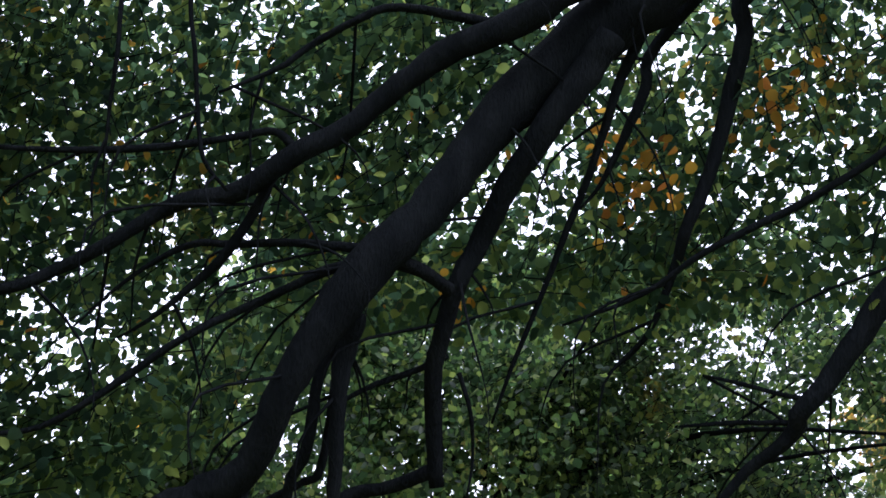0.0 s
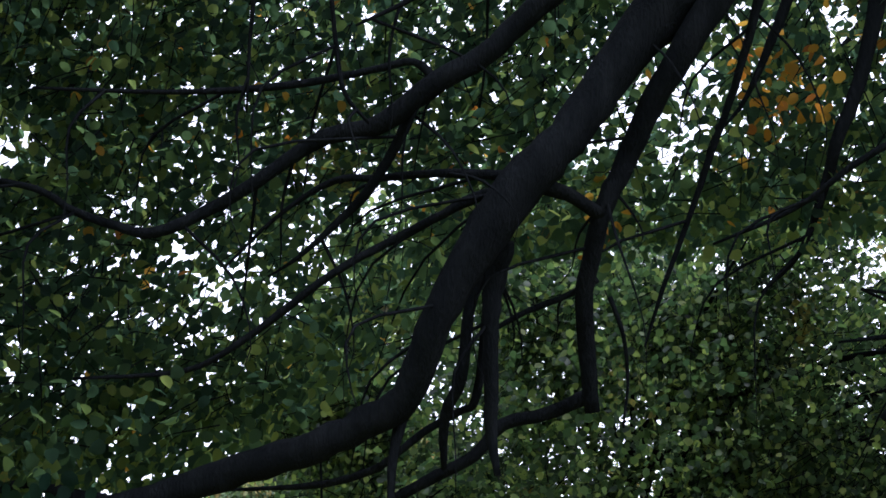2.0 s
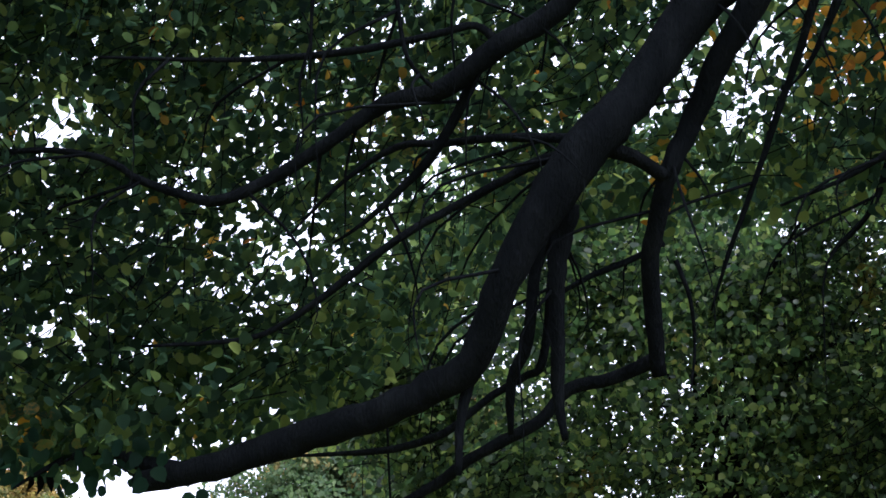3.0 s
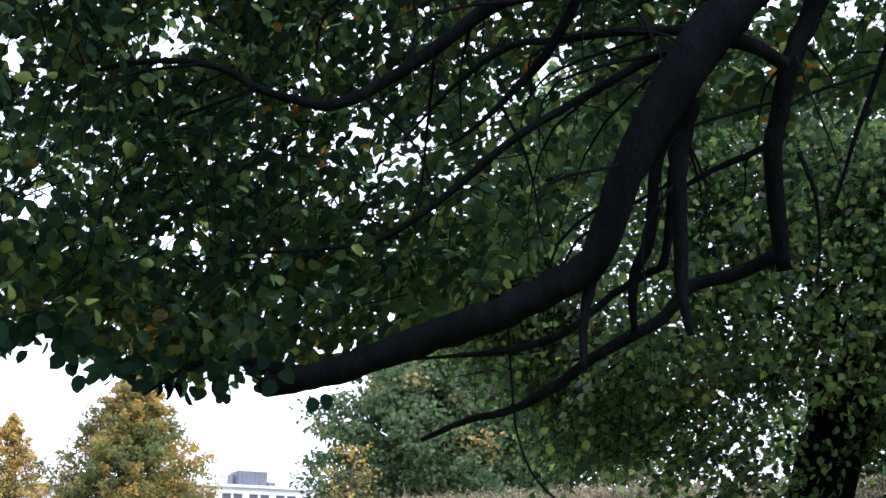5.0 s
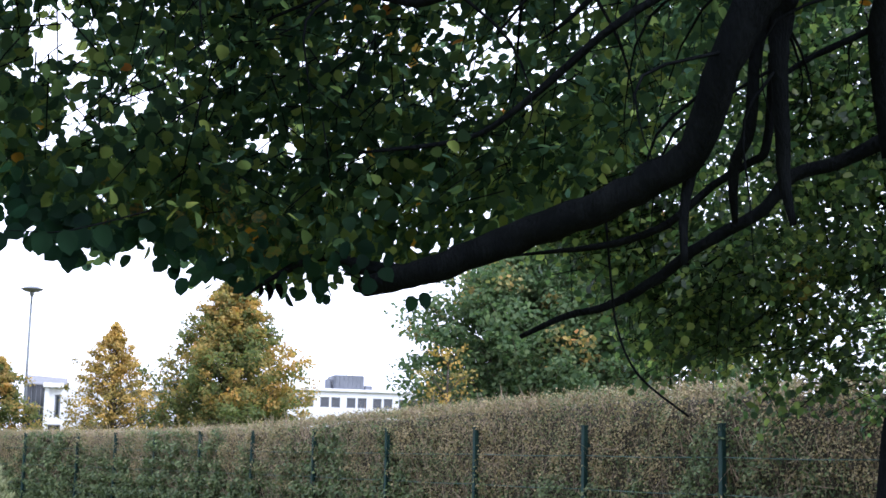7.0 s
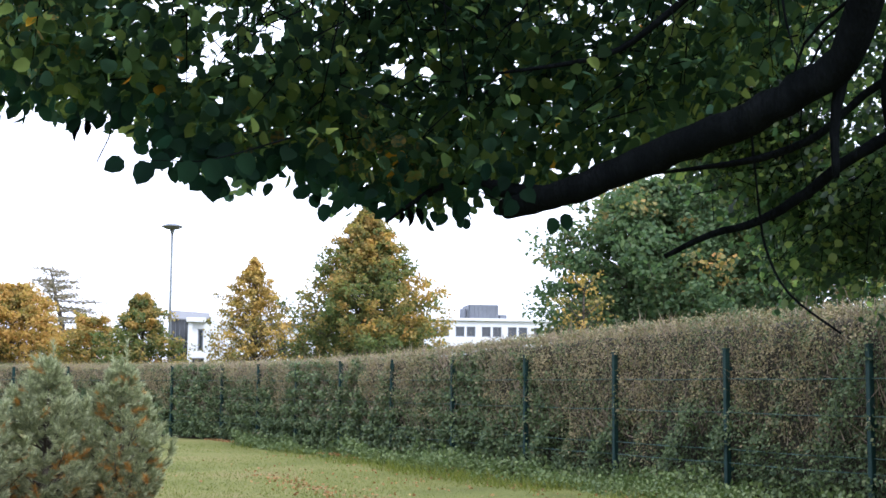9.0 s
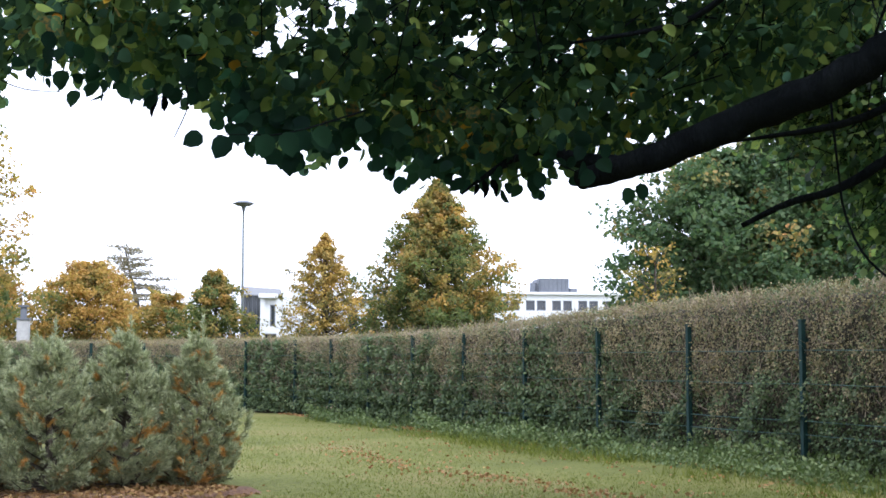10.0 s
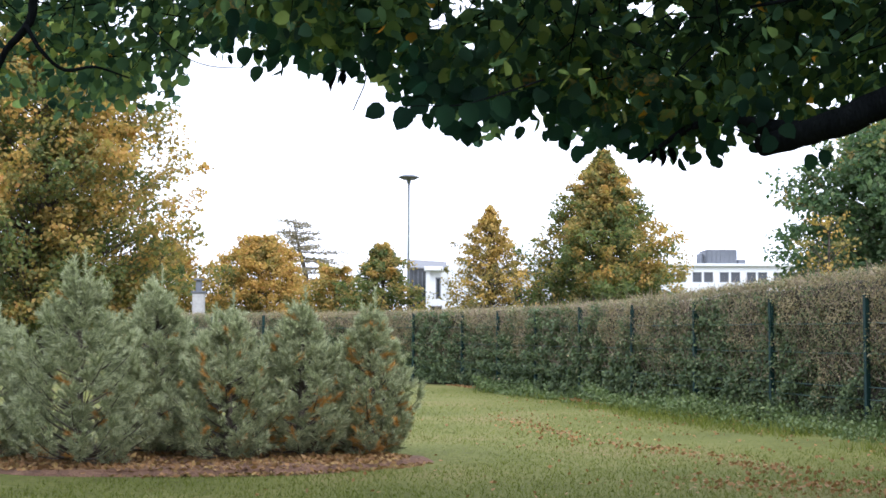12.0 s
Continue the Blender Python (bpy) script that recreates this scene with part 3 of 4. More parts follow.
# behind the path the unseen skirt is lowered to block light from the low sky
up[:, 2] -= np.where((np.abs(turn_) > 80) & (h < 0.3), 1.5 * (1 - h / 0.3) * RNG.random(n), 0)
open_side = (turn_ > -34) & (turn_ < 70) & (rise < 36)
up = up[~open_side & (up[:, 1] < 7.0)]
n = len(up)
leaves("unseen_shade_foliage", FOLDED_LEAF, up - root, RNG.normal(size=(n, 3)) + (0, 0, -0.5), RNG.uniform(0.16, 0.25, n), 1.0, np.full(n, 0.25), M_LEAF, spreading_tree)
# limbs added to carry this unseen part of the crown
for k in range(18):
    a = k * 2.4
    h = RNG.uniform(0.1, 0.8)
    r = 9.4 * math.sqrt(1 - h ** 2.2)
    e = np.array([7.6 + r * math.cos(a), 3.3 + r * math.sin(a), 2.9 + 8 * h])
    b = math.degrees(math.atan2(e[0] - 0.1, e[1] - 0.3))
    if -40 < b < 75:
        e[2] = max(e[2], 8.0)
    s = np.array([7.45, 3.45, 5.2 + 0.15 * k])
    tubes("limb", [smooth_path([(*s, 0.1), (*(s * 0.6 + e * 0.4 + (0, 0, 1.2)), 0.06), (*e, 0.02)]) - np.array([*root, 0])], M_BARK, spreading_tree, sides=8)

# ---- the underwood tree with pale green leaves beyond it ----
underwood = thing("understorey_tree", "bushy understorey tree with green and yellowing leaves hanging over the hedge", "tree", (6.5, 9.6, 0.07))
ROOT2 = np.array((6.5, 9.6, 0.07))
n = 9000
a, r = RNG.uniform(18.5, 66, n * 3), RNG.uniform(9.8, 12.0, n * 3)
low = 1.36 + (np.interp(a, [18.5, 21, 25, 66], [2.7, 1.7, 0.75, 0.55]) + 0.35 * np.sin(a * 0.9) * np.sin(a * 0.37 + 1)) * r / 11
high = np.interp(a, [18.5, 21, 23, 29, 36, 45, 66], [3.5, 4.0, 4.7, 5.4, 5.5, 5.2, 5.5]) + 0.5 * RNG.random(n * 3)
z = low + (high - low) * RNG.random(n * 3) ** 0.85
p = np.stack([0.2 + r * np.sin(np.radians(a)), 0.2 + r * np.cos(np.radians(a)), z], -1)
lift = (z - 1.4) / r
glint = (a > 29.8) & (a < 32.6) & (lift > 0.08) & (lift < 0.14)
p = p[RNG.random(len(p)) < (0.55 + 0.8 * field(p, 0.8, 5)) * np.where((a > 47) & (lift > 0.17), 0.6, 1) * np.where(glint, 0.8, 1) * np.where((a < 29) & (lift > 0.16), 0.85, 1) * np.where((a > 32.4) & (a < 36.2) & (lift < 0.14) & (r < 11.3), 0.12, 1)][:n]
# a closer curtain where the two crowns meet
a, r = RNG.uniform(24, 38, 450), RNG.uniform(8.8, 11.0, 450)
p = np.vstack([p, np.stack([0.2 + r * np.sin(np.radians(a)), 0.2 + r * np.cos(np.radians(a)), RNG.uniform(2.7, 4.7, 450)], -1)])
at2, along2, stems2 = sprays(p, 12, 0.55, 0.4)
yellow = np.clip(0.06 + 0.2 * field(at2, 0.5, 9) + 0.1 * (RNG.random(len(at2)) - 0.5), 0, 0.9)
leaves("foliage", OVAL_LEAF, at2 - ROOT2, along2, RNG.uniform(0.045, 0.08, len(at2)), RNG.uniform(0.8, 1.15, len(at2)), yellow, M_SHRUB, underwood)
tubes("twigwork", [s - np.array([*ROOT2, 0]) for s in stems2[:5000]], M_BARK, underwood, sides=3, kind="stuff")
tubes("trunk", [smooth_path([(0, 0, -0.1, 0.4), (0, 0, 0.6, 0.31), (0.1, -0.1, 2.0, 0.26), (0.5, -0.4, 3.4, 0.2), (1.0, -0.6, 5.2, 0.08)])], M_BARK, underwood, sides=10, rough=0.05)
for k in range(16):
    a = radians(RNG.uniform(23, 62))
    r = RNG.uniform(9, 12.5)
    e = np.array([0.2 + r * math.sin(a), 0.2 + r * math.cos(a), RNG.uniform(2.6, 5.0)]) - ROOT2
    s = np.array([0.15, 0.05, RNG.uniform(1.4, 3.6)])
    tubes("branch", [smooth_path([(*s, 0.04), (*(s * 0.5 + e * 0.5 + (0, 0, 0.35)), 0.022), (*e, 0.006)], 5)], M_BARK, underwood, sides=6)

# ---- fence and hedge ----
FENCE_AT, FENCE_STEP = np.array([6.0, 19.35]), np.array([-0.735, 2.37])
fence = thing("fence", "dark green steel fence of posts and thin wires against the hedge", "fence", (6.0, 19.35, 0.13))
posts = [FENCE_AT + FENCE_STEP * k for k in range(-4, 7)]
# past the last straight bay the fence bends slowly to the west
heading = [109, 121, 125.5, 130, 134.5, 138.5, 142]
for h_ in heading:
    posts.append(posts[-1] + 2.48 * np.array([math.cos(radians(h_)), math.sin(radians(h_))]))
post_bm = bmesh.new()
box(post_bm, (-0.034, -0.034, -0.1), (0.034, 0.034, 1.86), 0.006)
box(post_bm, (-0.04, -0.04, 1.86), (0.04, 0.04, 1.885), 0.004)
for zz in (0.35, 0.95, 1.6):
    box(post_bm, (-0.05, -0.065, zz), (0.05, -0.035, zz + 0.05), 0.004)
first_post = part("post", post_bm, M_FENCE, fence)
turn = math.atan2(FENCE_STEP[1], FENCE_STEP[0])
post_at = []
for k, xy in enumerate(posts):
    o = first_post if k == 0 else new("post", first_post.data)
    o.parent = fence
    z = float(ground_z(*xy))
    o.location = (xy[0] - 6.0, xy[1] - 19.35, z - 0.13)
    o.rotation_euler = (0, 0, turn if k < 11 else radians(heading[k - 11]))
    post_at.append((xy[0] - 6.0, xy[1] - 19.35, z - 0.13))
for k in range(len(post_at) - 1):
    a, b = np.array(post_at[k]), np.array(post_at[k + 1])
    for zz in (0.45, 0.62, 1.08, 1.5):
        tubes("wire", [np.array([(*(a + (0, 0, zz)), 0.005), (*((a + b) / 2 + (0, 0, zz - 0.012)), 0.005), (*(b + (0, 0, zz)), 0.005)])], M_WIRE, fence, sides=4)


def hedge(points, thick, count, label, rise):
    """A clipped hedge along a line: a core for the twigs, darkened like the shade inside, a skin of leaves, and dry
    shoots along its top. rise: its height by the metres along it.
    """
    pts = np.array(points, float)
    h = thing("hedge", label, "hedge", (*pts[0], float(ground_z(*pts[0]))))
    o = np.array([*pts[0], float(ground_z(*pts[0]))])
    seg = np.diff(pts, axis=0)
    ln = np.linalg.norm(seg, axis=1)
    s = np.concatenate([[0], np.cumsum(ln)])
    def place(t, across, z):
        x, y = np.interp(t, s, pts[:, 0]), np.interp(t, s, pts[:, 1])
        k = np.clip(np.searchsorted(s, t, side="right") - 1, 0, len(seg) - 1)
        nrm = np.stack([seg[k, 1], -seg[k, 0]], -1) / ln[k][:, None]
        return np.stack([x + nrm[:, 0] * across, y + nrm[:, 1] * across, ground_z(x, y) + z * np.interp(t, *rise)], -1)
    # core
    m = int(s[-1] / 0.3)
    prof = np.array([(-0.5, 0), (-0.52, 0.4), (-0.48, 0.8), (-0.4, 0.95), (0, 0.975), (0.4, 0.95), (0.48, 0.8), (0.52, 0.4), (0.5, 0)])
    vs = []
    for w, zz in prof:
        t = np.linspace(0, s[-1], m)
        p = place(t, np.full(m, w * (thick - 0.34)), np.full(m, zz * 0.98))
        vs.append(p + 0.06 * field(p, 0.5)[:, None] * (1, 1, 0.5))
    vs = np.stack(vs, 1)
    k = len(prof)
    i, j = np.meshgrid(np.arange(m - 1), np.arange(k - 1), indexing="ij")
    q = (i * k + j).ravel()
    tr = np.vstack([np.stack([q, q + k, q + k + 1], -1), np.stack([q, q + k + 1, q + 1], -1)])
    cap = [(0, c, c + 1) for c in range(1, k - 1)] + [((m - 1) * k, (m - 1) * k + c + 1, (m - 1) * k + c) for c in range(1, k - 1)]
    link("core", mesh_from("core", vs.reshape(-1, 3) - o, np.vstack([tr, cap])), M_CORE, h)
    # leaves on the faces and the top
    t = RNG.uniform(0, s[-1], count)
    top = RNG.random(count) < 0.2
    side = np.where(RNG.random(count) < 0.94, -1.0, 1.0)
    across = np.where(top, RNG.uniform(-0.5, 0.5, count) * thick, side * (thick / 2 + RNG.normal(size=count) * 0.05))
    z = np.where(top, 1 + RNG.normal(size=count) * 0.02, RNG.uniform(0.03, 1, count))
    p = place(t, across, z)
    lush = np.clip(np.interp(t, [14, 22], [1.45, 1.8]) - z * 1.9 + 0.55 * field(p, 1.2, 4) + 0.25 * field(p, 0.35, 17), 0, 1) * ~top
    brown = np.clip(0.6 - 0.5 * lush + 0.12 * field(p, 0.2, 14) + RNG.normal(size=count) * 0.17, 0, 1)
    k = np.clip(np.searchsorted(s, t, side="right") - 1, 0, len(seg) - 1)
    out = np.column_stack([seg[k, 1] / ln[k] * np.sign(across), -seg[k, 0] / ln[k] * np.sign(across), np.full(count, 0.45)])
    # the face swells and sinks in clumps, deeper where it is leafy
    swell = (0.06 + 0.05 * lush) * field(p, 0.22, 2) + 0.05 * field(p, 0.6, 3) - 0.16 * RNG.random(count) ** 2.5
    p += out * (1, 1, 0) * swell[:, None]
    out[top] = (0, 0, 1)
    leaves("foliage", FOLDED_LEAF, p - o, RNG.normal(size=(count, 3)), RNG.uniform(0.02, 0.04, count) * (1 + np.interp(t, [14, 24], [0.55, 1.1]) * lush), 1.15, brown, M_HEDGE, h, face=out + RNG.normal(size=(count, 3)) * 0.4)
    # shoots
    ns = count // 10
    t = RNG.uniform(0, s[-1], ns)
    up = RNG.random(ns) < 0.45
    across = np.where(up, RNG.uniform(-0.5, 0.5, ns) * thick, -thick / 2)
    z = np.where(up, 0.97, RNG.uniform(0.3, 1, ns))
    p = place(t, across, z)
    d = unit(RNG.normal(size=(ns, 3)) * 0.5 + (0, 0, 0.9))
    l = np.where(up, RNG.uniform(0.06, 0.16, ns), RNG.uniform(0.12, 0.34, ns))
    leaves("shootwork", BLADE, p - o, d, l, 0.045, 0.0, M_TWIG, h)
    return h


away = np.array([0.955, 0.296])
bend = [posts[k] + 0.46 * np.array([math.sin(radians(heading[k - 11])), -math.cos(radians(heading[k - 11]))]) for k in range(11, 18)]
hedge([tuple(FENCE_AT + FENCE_STEP * k + away * d) for k, d in ((-6.5, 0.48), (0, 0.47), (2, 0.44), (4, 0.41), (6, 0.43))] + [tuple(x) for x in bend], 0.8, 310000, "tall clipped hedge with dry brown top and dark green base", ([0, 13.6, 16, 19.3, 21.7, 25, 28, 50], [2.36, 2.3, 2.24, 2.14, 2.05, 1.93, 1.9, 1.92]))

# ---- pine bushes on their mulch bed ----
def pine(at, height, spread, label, count, rust):
    """A young bushy pine: trunk, rising branches, and shoots set all round with needles."""
    ob = thing("pine_bush", label, "pine bush", at, "pine bushes on the mulch bed")
    tubes("trunk", [smooth_path([(0, 0, -0.05, 0.05), (0.02, 0, height * 0.4, 0.035), (0, 0.01, height * 0.93, 0.01)])], M_BARK_FAR, ob, sides=7)
    tips, dirs, arms, dead = [], [], [], []
    count = int(count * 1.2)
    for k in range(count):
        f = (k + RNG.random()) / count
        az = k * 2.39996 + RNG.normal() * 0.2
        r = spread * np.interp(f, [0, 0.12, 0.4, 0.7, 0.9, 1], [0.6, 0.88, 0.94, 0.66, 0.3, 0.06]) * RNG.uniform(0.55, 1.1)
        e = np.array([r * math.cos(az), r * math.sin(az), height * (0.05 + 0.86 * f) * RNG.uniform(0.9, 1.06)])
        s = np.array([0.01, 0, max(0.06, e[2] - 0.75 * r)])
        m_ = s * 0.45 + e * 0.55 - (0, 0, 0.12 * r)
        arms.append(smooth_path([(*s, 0.012), (*m_, 0.007), (*e, 0.003)], 3))
        out = np.array([math.cos(az), math.sin(az), 0])
        side = np.array([-math.sin(az), math.cos(az), 0])
        # a whorl of shoots about the tip, and others back along the branch
        for q in range(4):
            tips.append(e + side * RNG.normal() * 0.02 + (0, 0, RNG.normal() * 0.02))
            dirs.append(out * (0.7 - 0.5 * f) + (0, 0, 0.95) + side * (q - 1.5) * 0.6 + RNG.normal(size=3) * 0.12)
            dead.append(0.1)
        for q in range(4):
            back_ = 0.25 + 0.22 * q + 0.08 * RNG.random()
            tips.append(e * (1 - back_) + m_ * back_ + RNG.normal(size=3) * 0.02)
            dirs.append(out * 0.55 + side * (0.8 if (q + k) % 2 else -0.8) + (0, 0, 0.5) + RNG.normal(size=3) * 0.15)
            dead.append(0.9 if q else 0.4)
    for q in range(9):
        a = q * 2.4
        lift = 0.03 * q
        tips.append(np.array([0.05 * math.cos(a), 0.05 * math.sin(a), height * (0.93 - lift)]))
        dirs.append(np.array([0.42 * math.cos(a), 0.42 * math.sin(a), 1.0]) if q else np.array([0, 0, 1.0]))
        dead.append(0)
    tubes("branchwork", arms, M_BARK_FAR, ob, sides=4, kind="stuff")
    tips, dirs = np.array(tips), unit(np.array(dirs))
    l = RNG.uniform(0.1, 0.17, len(tips))
    l[-9:] = RNG.uniform(0.14, 0.22, 9)
    l[-9] = 0.3
    per = 90
    t = np.tile(np.linspace(0, 1, per), (len(tips), 1)) + RNG.normal(size=(len(tips), per)) * 0.03
    base = tips[:, None] + dirs[:, None] * (t * l[:, None])[..., None]
    nd = dirs[:, None] * (0.55 + 0.7 * t[..., None]) + 0.8 * unit(RNG.normal(size=(len(tips), per, 3)))
    old = np.where(RNG.random(len(tips)) < 1.1 * rust * np.array(dead) * np.clip(1.3 - tips[:, 2] / height, 0.2, 1.2), 0.8, 0.2)
    leaves("needles", BLADE, base.reshape(-1, 3), nd.reshape(-1, 3), RNG.uniform(0.05, 0.078, base.size // 3), 0.135, np.repeat(old, per), M_NEEDLE, ob)
    return ob


for (x, y), h_, w_, c_, r_, words in [
    ((-3.42, 13.9), 1.93, 0.8, 85, 0.03, "tall blue-green bushy pine with an upright leading shoot"),
    ((-2.9, 15.1), 1.82, 0.68, 72, 0.03, "blue-green bushy pine with raised pale shoots"),
    ((-2.05, 14.5), 1.5, 0.7, 76, 0.2, "blue-green bushy pine with rusty dead needles inside"),
    ((-1.35, 14.9), 1.58, 0.6, 72, 0.17, "blue-green bushy pine with an orange low shoot"),
    ((-0.63, 15.2), 1.58, 0.55, 74, 0.3, "blue-green bushy pine with many orange dead needles"),
    ((-2.45, 15.75), 1.2, 0.65, 60, 0.05, "blue-green bushy pine crowded behind the others"),
    ((-1.05, 15.8), 1.0, 0.6, 50, 0.08, "low blue-green bushy pine crowded behind the others"),
    ((-4.6, 14.6), 1.6, 0.9, 95, 0.04, "broad low blue-green bushy pine"),
    ((-5.6, 14.0), 1.55, 0.9, 90, 0.04, "broad low blue-green bushy pine")]:
    pine((x, y, float(ground_z(x, y)) + 0.04), h_, w_, words, c_, r_)

bed_bm = bmesh.new()
ring = []
for k in range(64):
    a = k / 64 * 2 * math.pi
    wob = 1 + 0.05 * math.sin(3 * a) + 0.04 * math.sin(7 * a + 1)
    x, y = -3.2 + 3.2 * wob * math.cos(a), 14.55 + 1.45 * wob * math.sin(a)
    ring.append((x, y))
outer = [bed_bm.verts.new((x, y, float(ground_z(x, y)) - 0.03)) for x, y in ring]
inner = [bed_bm.verts.new((-3.2 + (x + 3.2) * 0.94, 14.55 + (y - 14.55) * 0.9, float(ground_z(x, y)) + 0.055 + 0.015 * math.sin(5 * x))) for x, y in ring]
for k in range(64):
    bed_bm.faces.new((outer[k], outer[(k + 1) % 64], inner[(k + 1) % 64], inner[k]))
bed_bm.faces.new(inner)
mulch = part("mulch_bed", bed_bm, M_MULCH)
tagged(mulch, "raised bed of brown bark mulch under the pines", "mulch bed", kind="structure")
n = 9000
a, r = RNG.uniform(0, 2 * np.pi, n), np.sqrt(RNG.random(n)) * 1.02
p = np.stack([-3.2 + 3.15 * r * np.cos(a), 14.55 + 1.43 * r * np.sin(a), np.zeros(n)], -1)
p[:, 2] = ground_z(p[:, 0], p[:, 1]) + np.where(r > 0.95, 0.02, 0.065)
tagged(leaves("bark_chips", FOLDED_LEAF, p, RNG.normal(size=(n, 3)) * (1, 1, 0.25), RNG.uniform(0.03, 0.09, n), 0.7, 0.0, M_LITTER), "scattered brown bark chips and dead needles", "bark chips", kind="stuff")

# ---- grass, weeds and fallen leaves ----
n = 150000
y = 8.5 + 26 * RNG.random(n) ** 1.6
p = np.stack([RNG.uniform(-0.3, 0.42, n) * y, y, np.zeros(n)], -1)
keep = ~((((p[:, 0] + 3.2) / 3.35) ** 2 + ((p[:, 1] - 14.6) / 1.35) ** 2) < 1)
p = p[keep]
p[:, 2] = ground_z(p[:, 0], p[:, 1])
tagged(leaves("grass", BLADE, p, RNG.normal(size=(len(p), 3)) * (0.6, 0.6, 0.1) + (0, 0, 1), RNG.uniform(0.018, 0.048, len(p)), 0.18, np.clip(0.14 + 0.14 * field(p, 0.9, 31) + 0.1 * field(p, 0.25, 32) + 0.22 * np.clip((p[:, 0] - 0.8) / 2.5, 0, 1), 0, 0.6), M_GRASS), "short mown lawn grass", "grass", kind="stuff")


def strip(n, k0, k1, near, far):
    """Places along the fence's foot."""
    k = RNG.uniform(k0, k1, n)
    toward = near + (far * np.clip(1.25 - 0.1 * k, 0.7, 1.6) - near) * RNG.random(n)
    x = FENCE_AT[0] + FENCE_STEP[0] * k - 0.955 * toward
    y_ = FENCE_AT[1] + FENCE_STEP[1] * k - 0.296 * toward
    return np.stack([x, y_, ground_z(x, y_)], -1)


p = strip(40000, -5, 6.0, -0.2, 1.0)
p = p[RNG.random(len(p)) < 0.55 + 0.5 * field(p, 0.9, 6)]
tagged(leaves("weeds", FOLDED_LEAF, p + np.column_stack([np.zeros((len(p), 2)), RNG.uniform(0, 1, len(p)) * np.clip(0.2 + 0.16 * field(p, 0.5, 16), 0.04, 0.5)]), RNG.normal(size=(len(p), 3)) + (0, 0, 0.6), RNG.uniform(0.035, 0.078, len(p)), 1.0, 0.1, M_WEED), "low dark green weeds along the foot of the fence", "weeds", kind="stuff")
p = strip(6500, -5, 5.5, 0.6, 1.6)
p = p[RNG.random(len(p)) < 0.35 + 0.6 * field(p, 1.2, 8)]
tagged(leaves("tall_grass", BLADE, p, RNG.normal(size=(len(p), 3)) * (0.5, 0.5, 0.1) + (0, 0, 1), RNG.uniform(0.1, 0.26, len(p)), 0.06, 0.2, M_GRASS), "longer uncut grass along the hedge foot", "long grass", kind="stuff")
n = 70000
y = RNG.uniform(8.5, 30, n)
p = np.stack([RNG.uniform(-0.2, 0.42, n) * y, y, np.zeros(n)], -1)
band = np.abs(p[:, 0] - np.interp(p[:, 1], [9, 12.4, 15.4, 17.7, 21.3, 24], [4.3, 3.7, 3.0, 1.94, 1.28, 1.0]))
p = p[RNG.random(n) < (0.01 + 0.04 * np.clip((p[:, 0] - 0.8) / 2, 0, 1)) * np.clip(0.6 + 1.4 * field(p, 0.5, 13), 0, 2) + 0.5 * np.exp(-(band / 0.3) ** 2) * np.clip(0.6 + 1.2 * field(p, 0.5, 12), 0, 1) * (p[:, 1] < 22)]
heap = np.column_stack([3.0 + RNG.normal(size=200) * 0.5, 12.4 + RNG.normal(size=200) * 0.3, np.zeros(200)])
p = np.vstack([p, heap])
p = np.vstack([p, strip(1800, 2.5, 7.0, 0.15, 0.7)])
p[:, 2] = ground_z(p[:, 0], p[:, 1]) + 0.03
tagged(leaves("fallen_leaves", FOLDED_LEAF, p, RNG.normal(size=(len(p), 3)) * (1, 1, 0.2), RNG.uniform(0.03, 0.058, len(p)), 1.1, RNG.random(len(p)), M_LITTER), "scattered brown and orange fallen leaves on the lawn", "fallen leaves", kind="stuff")

